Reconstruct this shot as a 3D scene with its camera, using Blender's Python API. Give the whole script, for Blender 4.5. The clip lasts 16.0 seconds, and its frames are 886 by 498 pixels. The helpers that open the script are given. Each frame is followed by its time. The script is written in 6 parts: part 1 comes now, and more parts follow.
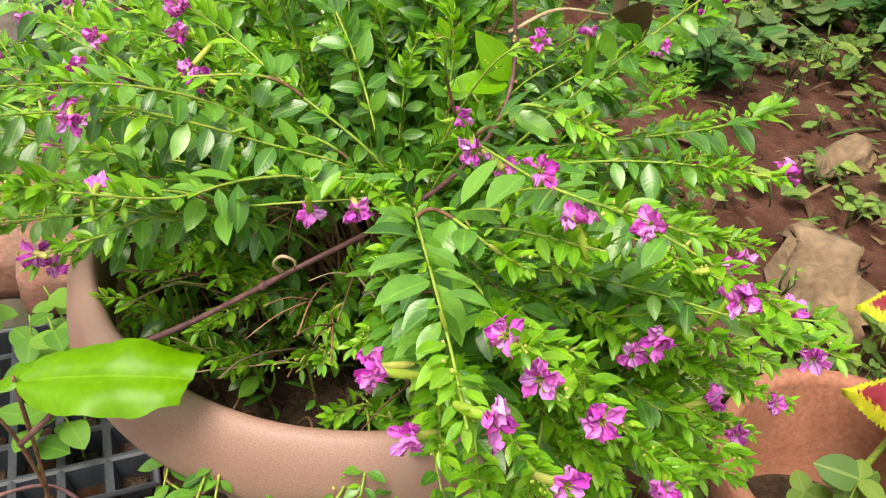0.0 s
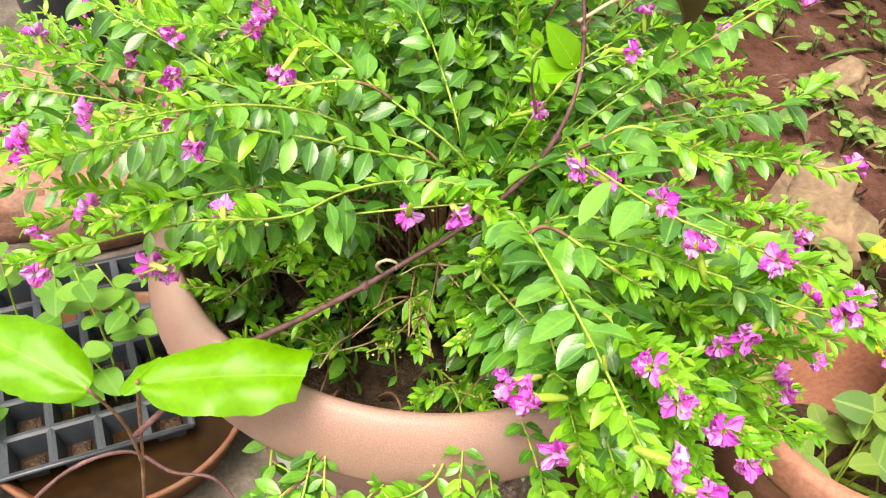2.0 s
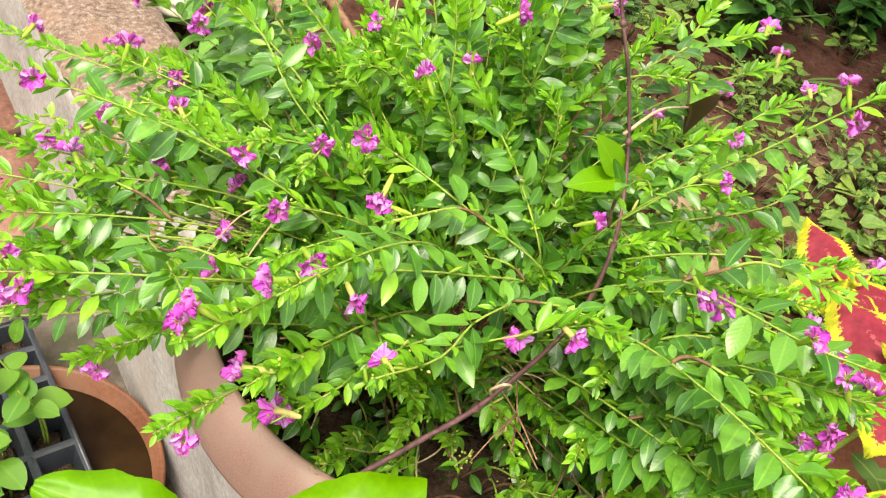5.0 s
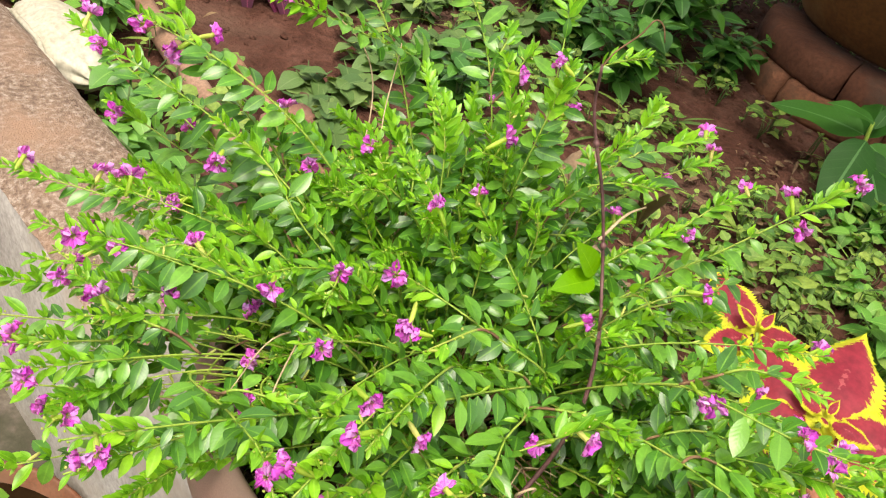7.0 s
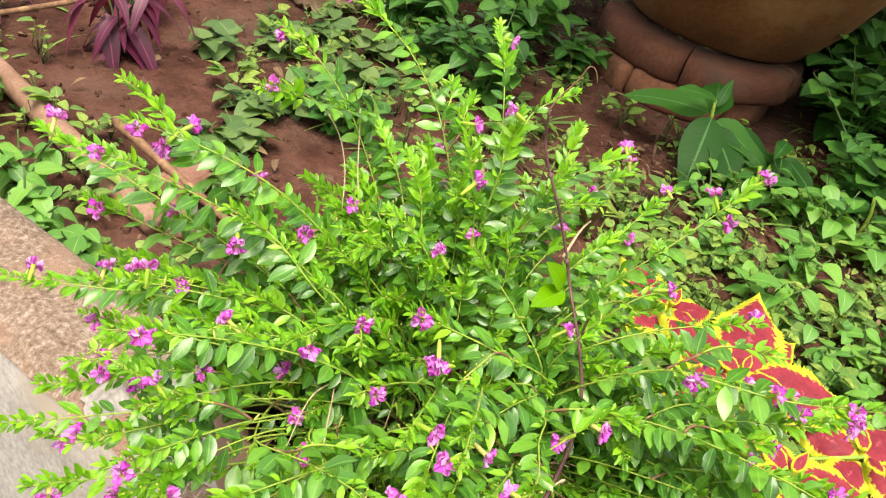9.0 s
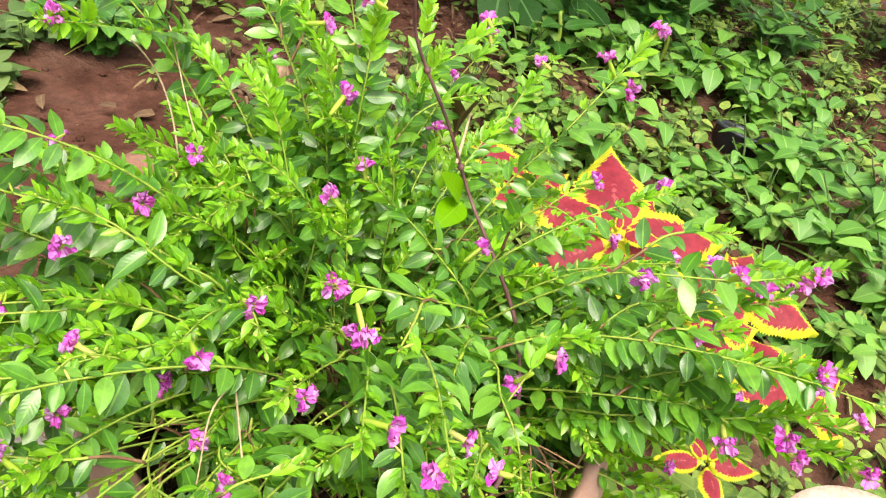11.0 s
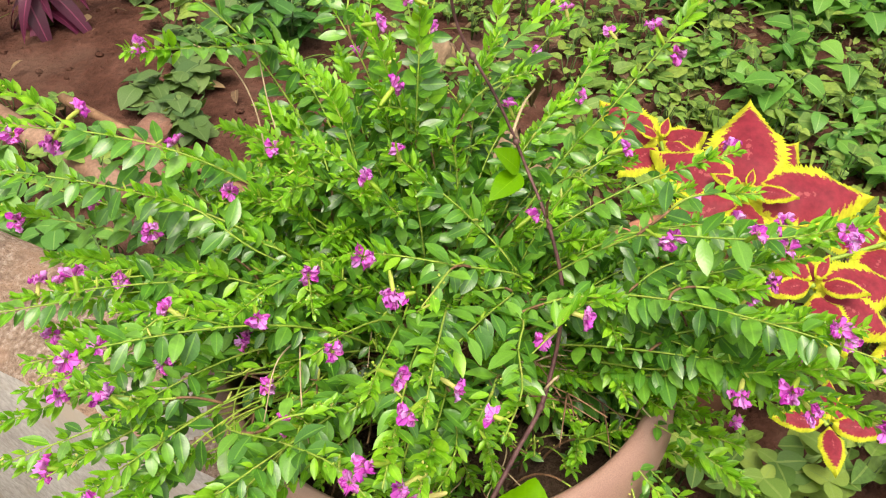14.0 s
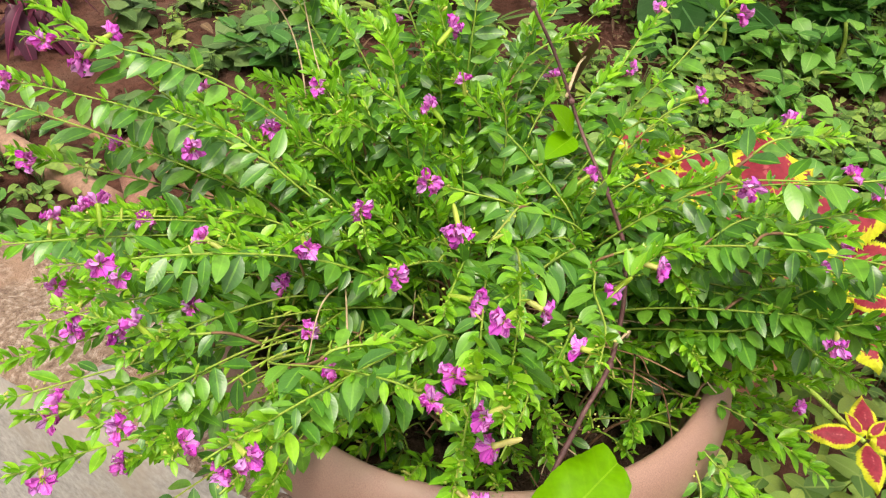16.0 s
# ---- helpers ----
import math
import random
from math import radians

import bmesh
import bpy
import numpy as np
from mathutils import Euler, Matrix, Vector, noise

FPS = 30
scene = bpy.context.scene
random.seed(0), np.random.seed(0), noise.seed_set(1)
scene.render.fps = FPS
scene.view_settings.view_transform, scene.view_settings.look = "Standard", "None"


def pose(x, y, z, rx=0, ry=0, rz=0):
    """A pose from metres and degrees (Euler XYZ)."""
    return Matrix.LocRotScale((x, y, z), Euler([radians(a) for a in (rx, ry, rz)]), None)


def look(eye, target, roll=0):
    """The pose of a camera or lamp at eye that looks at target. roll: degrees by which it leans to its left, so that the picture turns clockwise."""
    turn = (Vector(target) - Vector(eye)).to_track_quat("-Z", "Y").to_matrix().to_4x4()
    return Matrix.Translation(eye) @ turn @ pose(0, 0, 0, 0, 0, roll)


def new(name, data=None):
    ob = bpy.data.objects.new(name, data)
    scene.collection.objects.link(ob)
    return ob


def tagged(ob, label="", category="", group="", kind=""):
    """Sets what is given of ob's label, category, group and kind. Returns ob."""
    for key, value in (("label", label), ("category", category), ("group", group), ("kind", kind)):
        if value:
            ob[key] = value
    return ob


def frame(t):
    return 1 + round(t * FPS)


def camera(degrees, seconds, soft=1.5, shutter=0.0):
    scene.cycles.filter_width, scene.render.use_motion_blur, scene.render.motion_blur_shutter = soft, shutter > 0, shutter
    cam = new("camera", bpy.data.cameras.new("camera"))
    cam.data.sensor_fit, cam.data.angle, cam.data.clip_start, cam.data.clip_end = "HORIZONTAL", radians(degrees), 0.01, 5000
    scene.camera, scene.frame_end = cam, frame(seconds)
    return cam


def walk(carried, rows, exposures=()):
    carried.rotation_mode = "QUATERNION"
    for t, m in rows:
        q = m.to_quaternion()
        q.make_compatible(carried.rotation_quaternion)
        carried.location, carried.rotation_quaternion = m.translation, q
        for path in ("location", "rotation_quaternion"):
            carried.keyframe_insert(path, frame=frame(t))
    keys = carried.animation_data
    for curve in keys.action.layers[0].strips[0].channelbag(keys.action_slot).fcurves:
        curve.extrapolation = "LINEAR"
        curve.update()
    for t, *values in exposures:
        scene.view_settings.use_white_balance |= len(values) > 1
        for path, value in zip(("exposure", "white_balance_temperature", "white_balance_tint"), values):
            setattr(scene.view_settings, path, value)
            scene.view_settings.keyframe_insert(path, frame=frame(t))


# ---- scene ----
cam = camera(55.3, 16.0, soft=1.2)
BASE = Matrix(((0.999989, -0.000067, -0.004615, -0.00597), (-0.000067, 0.999578, -0.029060, -0.41893), (0.004615, 0.029060, 0.999567, -0.00227), (0, 0, 0, 1)))
PATH = [
    (0, [0.033, 0.039, 0.684], [0.113, 1.568, -0.603], 4.9),
    (0.5, [0.03, 0.031, 0.69], [0.121, 1.561, -0.595], 5.2),
    (1, [0.024, 0.029, 0.699], [0.127, 1.53, -0.619], 5.2),
    (1.5, [0.007, 0.037, 0.709], [0.121, 1.487, -0.664], 4.8),
    (2, [-0.026, 0.053, 0.726], [0.135, 1.426, -0.719], 5.9),
    (2.5, [-0.057, 0.062, 0.739], [0.23, 1.42, -0.701], 8.8),
    (3, [-0.081, 0.066, 0.744], [0.21, 1.419, -0.7], 8.9),
    (3.5, [-0.102, 0.072, 0.743], [0.238, 1.416, -0.698], 10.2),
    (4, [-0.123, 0.088, 0.747], [0.317, 1.417, -0.682], 12.3),
    (4.2, [-0.132, 0.09, 0.745], [0.341, 1.42, -0.671], 12.9),
    (6.3, [-0.228, 0.133, 0.773], [0.618, 1.403, -0.52], 21.0),
    (6.5, [-0.236, 0.134, 0.778], [0.626, 1.388, -0.52], 21.0),
    (7, [-0.249, 0.139, 0.794], [0.659, 1.404, -0.462], 20.4),
    (7.5, [-0.269, 0.149, 0.811], [0.702, 1.42, -0.39], 20.0),
    (8, [-0.293, 0.153, 0.813], [0.731, 1.393, -0.376], 19.1),
    (8.5, [-0.342, 0.153, 0.823], [0.772, 1.336, -0.342], 17.6),
    (9, [-0.348, 0.15, 0.826], [0.833, 1.28, -0.326], 17.6),
    (9.5, [-0.332, 0.194, 0.818], [0.937, 1.203, -0.353], 17.9),
    (10, [-0.349, 0.257, 0.778], [1.09, 1.018, -0.384], 19.8),
    (10.2, [-0.344, 0.267, 0.768], [1.121, 0.919, -0.427], 20.9),
    (12.3, [-0.27, 0.199, 0.809], [0.901, 1.003, -0.599], 7.1),
    (12.5, [-0.266, 0.192, 0.813], [0.871, 1.035, -0.6], 5.8),
    (13, [-0.265, 0.176, 0.817], [0.823, 1.082, -0.596], 4.0),
    (13.5, [-0.269, 0.167, 0.823], [0.785, 1.121, -0.584], 3.1),
    (14, [-0.277, 0.154, 0.828], [0.753, 1.158, -0.562], 2.0),
    (14.5, [-0.285, 0.138, 0.827], [0.729, 1.197, -0.533], 1.0),
    (15, [-0.3, 0.149, 0.793], [0.763, 1.236, -0.507], 2.6),
    (15.5, [-0.315, 0.163, 0.759], [0.818, 1.223, -0.503], 4.5),
    (16, [-0.328, 0.176, 0.742], [0.853, 1.204, -0.502], 6.3),
]
walk(cam, [(t, BASE @ look(eye, target, roll)) for t, eye, target, roll in PATH],
     ((0.0, 1.19, 7300, 12), (1.0, 1.40, 7300, 12), (1.5, 1.58, 7300, 12), (2.0, 1.72, 7300, 12), (2.5, 1.70, 7300, 12), (3.0, 1.54, 7300, 12), (4.0, 1.46, 7300, 12), (6.5, 1.38, 7300, 12), (7.0, 1.22, 7300, 12), (7.5, 1.45, 7300, 12), (8.0, 1.50, 7300, 12), (10.0, 1.45, 7300, 12), (12.5, 1.67, 7300, 12), (13.5, 1.40, 7300, 12), (14.0, 1.15, 7300, 12), (14.5, 1.06, 7300, 12), (15.0, 1.53, 7300, 12), (15.5, 1.55, 7300, 12), (16.0, 1.15, 7300, 12)))

# ---- world, sun, exposure ----
world = bpy.data.worlds.new("sky")
scene.world = world
world.use_nodes = True
_n = world.node_tree.nodes
_sky = _n.new("ShaderNodeTexSky")
_sky.sky_type, _sky.sun_disc = "NISHITA", False
SUN_EL, SUN_ROT = radians(70), radians(225)
_sky.sun_elevation, _sky.sun_rotation = SUN_EL, SUN_ROT
_sky.dust_density, _sky.ozone_density = 3.0, 1.0
_n["Background"].inputs["Strength"].default_value = 0.13
_hsv = _n.new("ShaderNodeHueSaturation")
_hsv.inputs["Saturation"].default_value = 0.25  # thin bright cloud
world.node_tree.links.new(_sky.outputs["Color"], _hsv.inputs["Color"])
world.node_tree.links.new(_hsv.outputs["Color"], _n["Background"].inputs["Color"])
sun = new("sun", bpy.data.lights.new("sun", "SUN"))
sun.data.energy, sun.data.angle, sun.data.color = 2.0, radians(34), (1.0, 0.95, 0.87)
sun.matrix_world = look((math.sin(SUN_ROT) * 5 * math.cos(SUN_EL), math.cos(SUN_ROT) * 5 * math.cos(SUN_EL), 5 * math.sin(SUN_EL)), (0, 0, 0))


# ---- materials ----
def material(name, rough=0.6, spec=0.5):
    m = bpy.data.materials.new(name)
    m.use_nodes = True
    b = m.node_tree.nodes["Principled BSDF"]
    b.inputs["Roughness"].default_value = rough
    b.inputs["Specular IOR Level"].default_value = spec
    return m, m.node_tree.nodes, m.node_tree.links, b


def ramp(nodes, stops):
    r = nodes.new("ShaderNodeValToRGB")
    e = r.color_ramp.elements
    while len(e) < len(stops):
        e.new(0.5)
    for k, (p, c) in enumerate(stops):
        e[k].position, e[k].color = p, (*c, 1)
    return r


def noise_tex(nodes, links, scale, detail=4.0, rough=0.55, coord=None):
    t = nodes.new("ShaderNodeTexNoise")
    t.inputs["Scale"].default_value, t.inputs["Detail"].default_value = scale, detail
    t.inputs["Roughness"].default_value = rough
    if coord is not None:
        links.new(coord, t.inputs["Vector"])
    return t


def bump(nodes, links, b, height, strength, distance):
    n = nodes.new("ShaderNodeBump")
    n.inputs["Strength"].default_value, n.inputs["Distance"].default_value = strength, distance
    links.new(height, n.inputs["Height"])
    links.new(n.outputs["Normal"], b.inputs["Normal"])
    return n


def mix_color(nodes, links, fac, a, b, mode="MIX"):
    m = nodes.new("ShaderNodeMix")
    m.data_type, m.blend_type = "RGBA", mode
    for sock, v in ((m.inputs[0], fac), (m.inputs[6], a), (m.inputs[7], b)):
        if isinstance(v, (int, float)):
            sock.default_value = v
        elif isinstance(v, tuple):
            sock.default_value = (*v, 1)
        else:
            links.new(v, sock)
    return m.outputs[2]


def maths(nodes, links, op, a, b=0.0):
    m = nodes.new("ShaderNodeMath")
    m.operation = op
    for sock, v in zip(m.inputs, (a, b)):
        if isinstance(v, (int, float)):
            sock.default_value = v
        else:
            links.new(v, sock)
    return m.outputs[0]


def mottled(name, dark, mid, light, scale, rough=0.8, bump_scale=120.0, bump_depth=0.002, bump_strength=0.5, spec=0.3, stain=None, stain_scale=6.0):
    """A mineral surface: two scales of colour, grain and relief."""
    m, nodes, links, b = material(name, rough, spec)
    co = nodes.new("ShaderNodeTexCoord").outputs["Object"]
    n1 = noise_tex(nodes, links, scale, 6.0, 0.6, co)
    r1 = ramp(nodes, ((0.28, dark), (0.5, mid), (0.74, light)))
    links.new(n1.outputs["Fac"], r1.inputs["Fac"])
    n2 = noise_tex(nodes, links, bump_scale, 3.0, 0.6, co)
    fine = ramp(nodes, ((0.3, (0.72, 0.72, 0.72)), (0.7, (1.18, 1.18, 1.18))))
    links.new(n2.outputs["Fac"], fine.inputs["Fac"])
    col = mix_color(nodes, links, 1.0, r1.outputs["Color"], fine.outputs["Color"], "MULTIPLY")
    if stain:
        n3 = noise_tex(nodes, links, stain_scale, 5.0, 0.65, co)
        r3 = ramp(nodes, ((0.5, (0, 0, 0)), (0.66, (1, 1, 1))))
        links.new(n3.outputs["Fac"], r3.inputs["Fac"])
        col = mix_color(nodes, links, r3.outputs["Color"], col, stain)
    links.new(col, b.inputs["Base Color"])
    bump(nodes, links, b, n2.outputs["Fac"], bump_strength, bump_depth)
    return m


def leafy(name, dark, mid, light, rough=0.42, glow=0.35, vein=(0.25, 0.42, 0.08), vein_width=0.05, veins=9.0, blemish=0.25, spec=0.5, side_vein=0.07):
    """A leaf: tint by leaf, paler midrib and faint side veins, light shining through."""
    m, nodes, links, b = material(name, rough, spec)
    uv = nodes.new("ShaderNodeUVMap")
    sep = nodes.new("ShaderNodeSeparateXYZ")
    links.new(uv.outputs["UV"], sep.inputs[0])
    geo = nodes.new("ShaderNodeNewGeometry")
    inf = nodes.new("ShaderNodeObjectInfo")
    rnd = maths(nodes, links, "FRACT", maths(nodes, links, "ADD", geo.outputs["Random Per Island"], inf.outputs["Random"]))
    r = ramp(nodes, ((0.0, dark), (0.5, mid), (1.0, light)))
    links.new(rnd, r.inputs["Fac"])
    off = maths(nodes, links, "ABSOLUTE", maths(nodes, links, "SUBTRACT", sep.outputs[0], 0.5))
    mid_line = maths(nodes, links, "LESS_THAN", off, vein_width)
    wave = maths(nodes, links, "SINE", maths(nodes, links, "MULTIPLY", maths(nodes, links, "SUBTRACT", sep.outputs[1], maths(nodes, links, "MULTIPLY", off, 0.35)), veins * 6.283))
    side = maths(nodes, links, "GREATER_THAN", wave, 0.9)
    line = maths(nodes, links, "MAXIMUM", mid_line, maths(nodes, links, "MULTIPLY", side, side_vein))
    col = mix_color(nodes, links, maths(nodes, links, "MULTIPLY", line, 0.7), r.outputs["Color"], vein)
    co = nodes.new("ShaderNodeTexCoord").outputs["Object"]
    n = noise_tex(nodes, links, 160.0, 3.0, 0.6, co)
    sh = ramp(nodes, ((0.3, (1 - blemish, 1 - blemish, 1 - blemish)), (0.7, (1 + blemish, 1 + blemish, 1 + blemish * 0.6))))
    links.new(n.outputs["Fac"], sh.inputs["Fac"])
    col = mix_color(nodes, links, 1.0, col, sh.outputs["Color"], "MULTIPLY")
    links.new(col, b.inputs["Base Color"])
    bump(nodes, links, b, wave, 0.5 * side_vein, 0.0006)
    tr = nodes.new("ShaderNodeBsdfTranslucent")
    links.new(mix_color(nodes, links, 1.0, col, (1.35, 1.25, 0.5), "MULTIPLY"), tr.inputs["Color"])
    mx = nodes.new("ShaderNodeMixShader")
    mx.inputs[0].default_value = glow
    links.new(b.outputs[0], mx.inputs[1])
    links.new(tr.outputs[0], mx.inputs[2])
    links.new(mx.outputs[0], nodes["Material Output"].inputs["Surface"])
    return m


M_LEAF = leafy("shrub_leaf", (0.035, 0.142, 0.016), (0.073, 0.237, 0.025), (0.152, 0.368, 0.039), rough=0.34, glow=0.31, spec=0.8, vein=(0.174, 0.400, 0.046), side_vein=0.11)
M_YOUNG = leafy("shrub_young_leaf", (0.10, 0.30, 0.014), (0.155, 0.40, 0.020), (0.26, 0.53, 0.030), rough=0.36, glow=0.34, spec=0.5, vein=(0.26, 0.5, 0.05))
M_PETAL = leafy("petal", (0.55, 0.06, 0.56), (0.74, 0.18, 0.74), (0.72, 0.38, 0.88), rough=0.6, glow=0.25, vein=(0.34, 0.02, 0.36), vein_width=0.06, veins=0.01, blemish=0.2, spec=0.2)
M_CALYX = leafy("calyx", (0.24, 0.42, 0.03), (0.36, 0.50, 0.06), (0.60, 0.56, 0.22), rough=0.5, vein=(0.4, 0.5, 0.1), veins=0.01)
M_TWIG = mottled("twig_bark", (0.10, 0.055, 0.03), (0.20, 0.11, 0.06), (0.34, 0.22, 0.12), 60.0, 0.7, 400.0, 0.0006)
M_PALETWIG = mottled("pale_twig", (0.30, 0.22, 0.13), (0.42, 0.32, 0.20), (0.52, 0.42, 0.28), 60.0, 0.7, 400.0, 0.0006)
M_STEM = mottled("green_stem", (0.15, 0.27, 0.035), (0.24, 0.36, 0.05), (0.32, 0.34, 0.08), 40.0, 0.55, 500.0, 0.0003)
M_WEEDSTEM = mottled("weed_stem", (0.035, 0.075, 0.018), (0.060, 0.115, 0.028), (0.10, 0.15, 0.045), 40.0, 0.6, 400.0, 0.0003)
M_VINE = mottled("dark_vine", (0.045, 0.02, 0.02), (0.10, 0.045, 0.045), (0.20, 0.11, 0.10), 50.0, 0.55, 350.0, 0.0008)
M_CLAY = mottled("terracotta", (0.261, 0.152, 0.118), (0.296, 0.177, 0.140), (0.318, 0.198, 0.159), 6.0, 0.50, 1400.0, 0.0003, 0.15, spec=0.4, stain=(0.291, 0.196, 0.156), stain_scale=13.0)
M_POTCLAY = mottled("orange_terracotta", (0.25, 0.10, 0.062), (0.34, 0.145, 0.092), (0.41, 0.19, 0.125), 10.0, 0.78, 220.0, 0.0008, 0.4, stain=(0.24, 0.12, 0.075), stain_scale=7.0)
# Saucer clay: the planter's shade on it is put into these darker tones.
M_SHADEDCLAY = mottled("shaded_terracotta", (0.09, 0.03, 0.013), (0.14, 0.05, 0.022), (0.19, 0.075, 0.036), 12.0, 0.55, 220.0, 0.0008, 0.4, stain=(0.16, 0.08, 0.045), stain_scale=9.0)
M_PALECLAY = mottled("faded_terracotta", (0.36, 0.25, 0.20), (0.46, 0.35, 0.29), (0.55, 0.45, 0.39), 12.0, 0.85, 200.0, 0.001, 0.5, stain=(0.30, 0.22, 0.17), stain_scale=9.0)
M_REDCLAY = mottled("red_terracotta", (0.36, 0.11, 0.05), (0.50, 0.18, 0.09), (0.58, 0.25, 0.14), 10.0, 0.75, 220.0, 0.0008, 0.4, stain=(0.34, 0.16, 0.10), stain_scale=7.0)
# Weathered clay of the large pot, darkened to carry the deep shade there.
M_SHADEDOLDCLAY = mottled("shaded_weathered_terracotta", (0.068, 0.026, 0.006), (0.108, 0.042, 0.010), (0.144, 0.058, 0.014), 6.0, 0.8, 90.0, 0.001, 0.4, stain=(0.160, 0.088, 0.032), stain_scale=4.0)
M_BRICK = mottled("brick", (0.176, 0.080, 0.058), (0.247, 0.127, 0.090), (0.309, 0.188, 0.140), 14.0, 0.88, 130.0, 0.003, 0.6, stain=(0.132, 0.089, 0.069), stain_scale=12.0)
# Old brick of its slabs; the same deep shade is put into the colour.
M_SHADEDBRICK = mottled("shaded_old_brick", (0.048, 0.016, 0.008), (0.078, 0.028, 0.014), (0.120, 0.047, 0.025), 8.0, 0.9, 110.0, 0.003, 0.6, stain=(0.060, 0.036, 0.024), stain_scale=5.0)
M_BASEBRICK = mottled("orange_old_brick", (0.10, 0.040, 0.020), (0.16, 0.066, 0.034), (0.22, 0.10, 0.055), 9.0, 0.9, 120.0, 0.003, 0.6, stain=(0.09, 0.05, 0.03), stain_scale=7.0)
M_SOIL = mottled("red_soil", (0.039, 0.016, 0.011), (0.076, 0.033, 0.023), (0.131, 0.063, 0.047), 9.0, 0.95, 70.0, 0.012, 0.9, spec=0.1, stain=(0.106, 0.060, 0.044), stain_scale=2.3)
M_POTSOIL = mottled("potting_soil", (0.031, 0.020, 0.013), (0.062, 0.040, 0.027), (0.105, 0.068, 0.048), 40.0, 0.95, 180.0, 0.008, 1.0, spec=0.15)
M_CONCRETE = mottled("concrete_face", (0.28, 0.26, 0.23), (0.38, 0.36, 0.33), (0.46, 0.44, 0.41), 9.0, 0.85, 140.0, 0.0015, 0.4, stain=(0.36, 0.31, 0.25), stain_scale=5.0)
M_CAP = mottled("weathered_wall_top", (0.11, 0.07, 0.05), (0.24, 0.17, 0.125), (0.46, 0.39, 0.33), 150.0, 0.92, 420.0, 0.004, 1.0, stain=(0.30, 0.19, 0.13), stain_scale=6.0)
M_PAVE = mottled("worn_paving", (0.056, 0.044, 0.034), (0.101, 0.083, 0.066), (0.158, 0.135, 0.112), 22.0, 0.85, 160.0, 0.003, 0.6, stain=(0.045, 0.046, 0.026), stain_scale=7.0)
M_PLASTER = mottled("pale_plaster", (0.20, 0.18, 0.16), (0.31, 0.29, 0.26), (0.44, 0.42, 0.38), 26.0, 0.9, 150.0, 0.004, 0.7)
M_BLACK = mottled("black_plastic", (0.018, 0.022, 0.028), (0.03, 0.036, 0.045), (0.05, 0.058, 0.07), 22.0, 0.38, 300.0, 0.0004, 0.3, spec=0.5)
M_STONE = mottled("pale_stone", (0.11, 0.075, 0.045), (0.19, 0.13, 0.08), (0.28, 0.21, 0.14), 12.0, 0.9, 90.0, 0.004, 0.6, stain=(0.30, 0.20, 0.12))
M_PIPE = mottled("dusty_pipe", (0.17, 0.095, 0.06), (0.24, 0.14, 0.095), (0.31, 0.20, 0.14), 16.0, 0.7, 200.0, 0.001, 0.4)
M_WHITE = mottled("dirty_white_plastic", (0.367, 0.338, 0.254), (0.453, 0.427, 0.345), (0.490, 0.469, 0.399), 13.0, 0.45, 120.0, 0.0006, 0.2, spec=0.4)
M_BROADLEAF = leafy("bright_broad_leaf", (0.090, 0.265, 0.003), (0.110, 0.295, 0.003), (0.130, 0.32, 0.004), rough=0.34, glow=0.30, spec=0.24, vein=(0.20, 0.40, 0.02), vein_width=0.013, veins=7.0, blemish=0.12, side_vein=0.14)
M_SEEDLING = leafy("seedling_leaf", (0.070, 0.215, 0.017), (0.103, 0.271, 0.023), (0.150, 0.328, 0.032), rough=0.55, glow=0.42, vein=(0.14, 0.34, 0.03), side_vein=0.03)
M_WEED = leafy("weed_leaf", (0.066, 0.155, 0.028), (0.130, 0.247, 0.041), (0.251, 0.356, 0.069), rough=0.6, glow=0.3, vein=(0.212, 0.322, 0.081))
M_GREYWEED = leafy("grey_green_weed_leaf", (0.045, 0.110, 0.028), (0.085, 0.165, 0.042), (0.140, 0.225, 0.065), rough=0.65, glow=0.25, vein=(0.14, 0.22, 0.08), vein_width=0.03)
M_BROADWEED = leafy("broad_weed_leaf", (0.059, 0.198, 0.032), (0.102, 0.277, 0.043), (0.175, 0.383, 0.060), rough=0.5, glow=0.3, vein=(0.232, 0.423, 0.106), vein_width=0.03)
M_BUSH = leafy("bush_leaf", (0.018, 0.088, 0.011), (0.037, 0.144, 0.018), (0.075, 0.219, 0.027), rough=0.5, glow=0.2, vein=(0.100, 0.250, 0.062))
M_LANCE = leafy("lance_leaf", (0.012, 0.061, 0.008), (0.020, 0.088, 0.011), (0.037, 0.129, 0.019), rough=0.55, spec=0.18, glow=0.2, vein=(0.082, 0.204, 0.068), vein_width=0.03)
M_PURPLE = leafy("purple_leaf", (0.053, 0.008, 0.026), (0.110, 0.013, 0.049), (0.214, 0.038, 0.096), rough=0.5, glow=0.2, vein=(0.285, 0.051, 0.128), vein_width=0.04)
M_DRY = leafy("dry_leaf", (0.06, 0.032, 0.018), (0.11, 0.065, 0.035), (0.20, 0.135, 0.07), rough=0.8, glow=0.1, vein=(0.2, 0.13, 0.07))


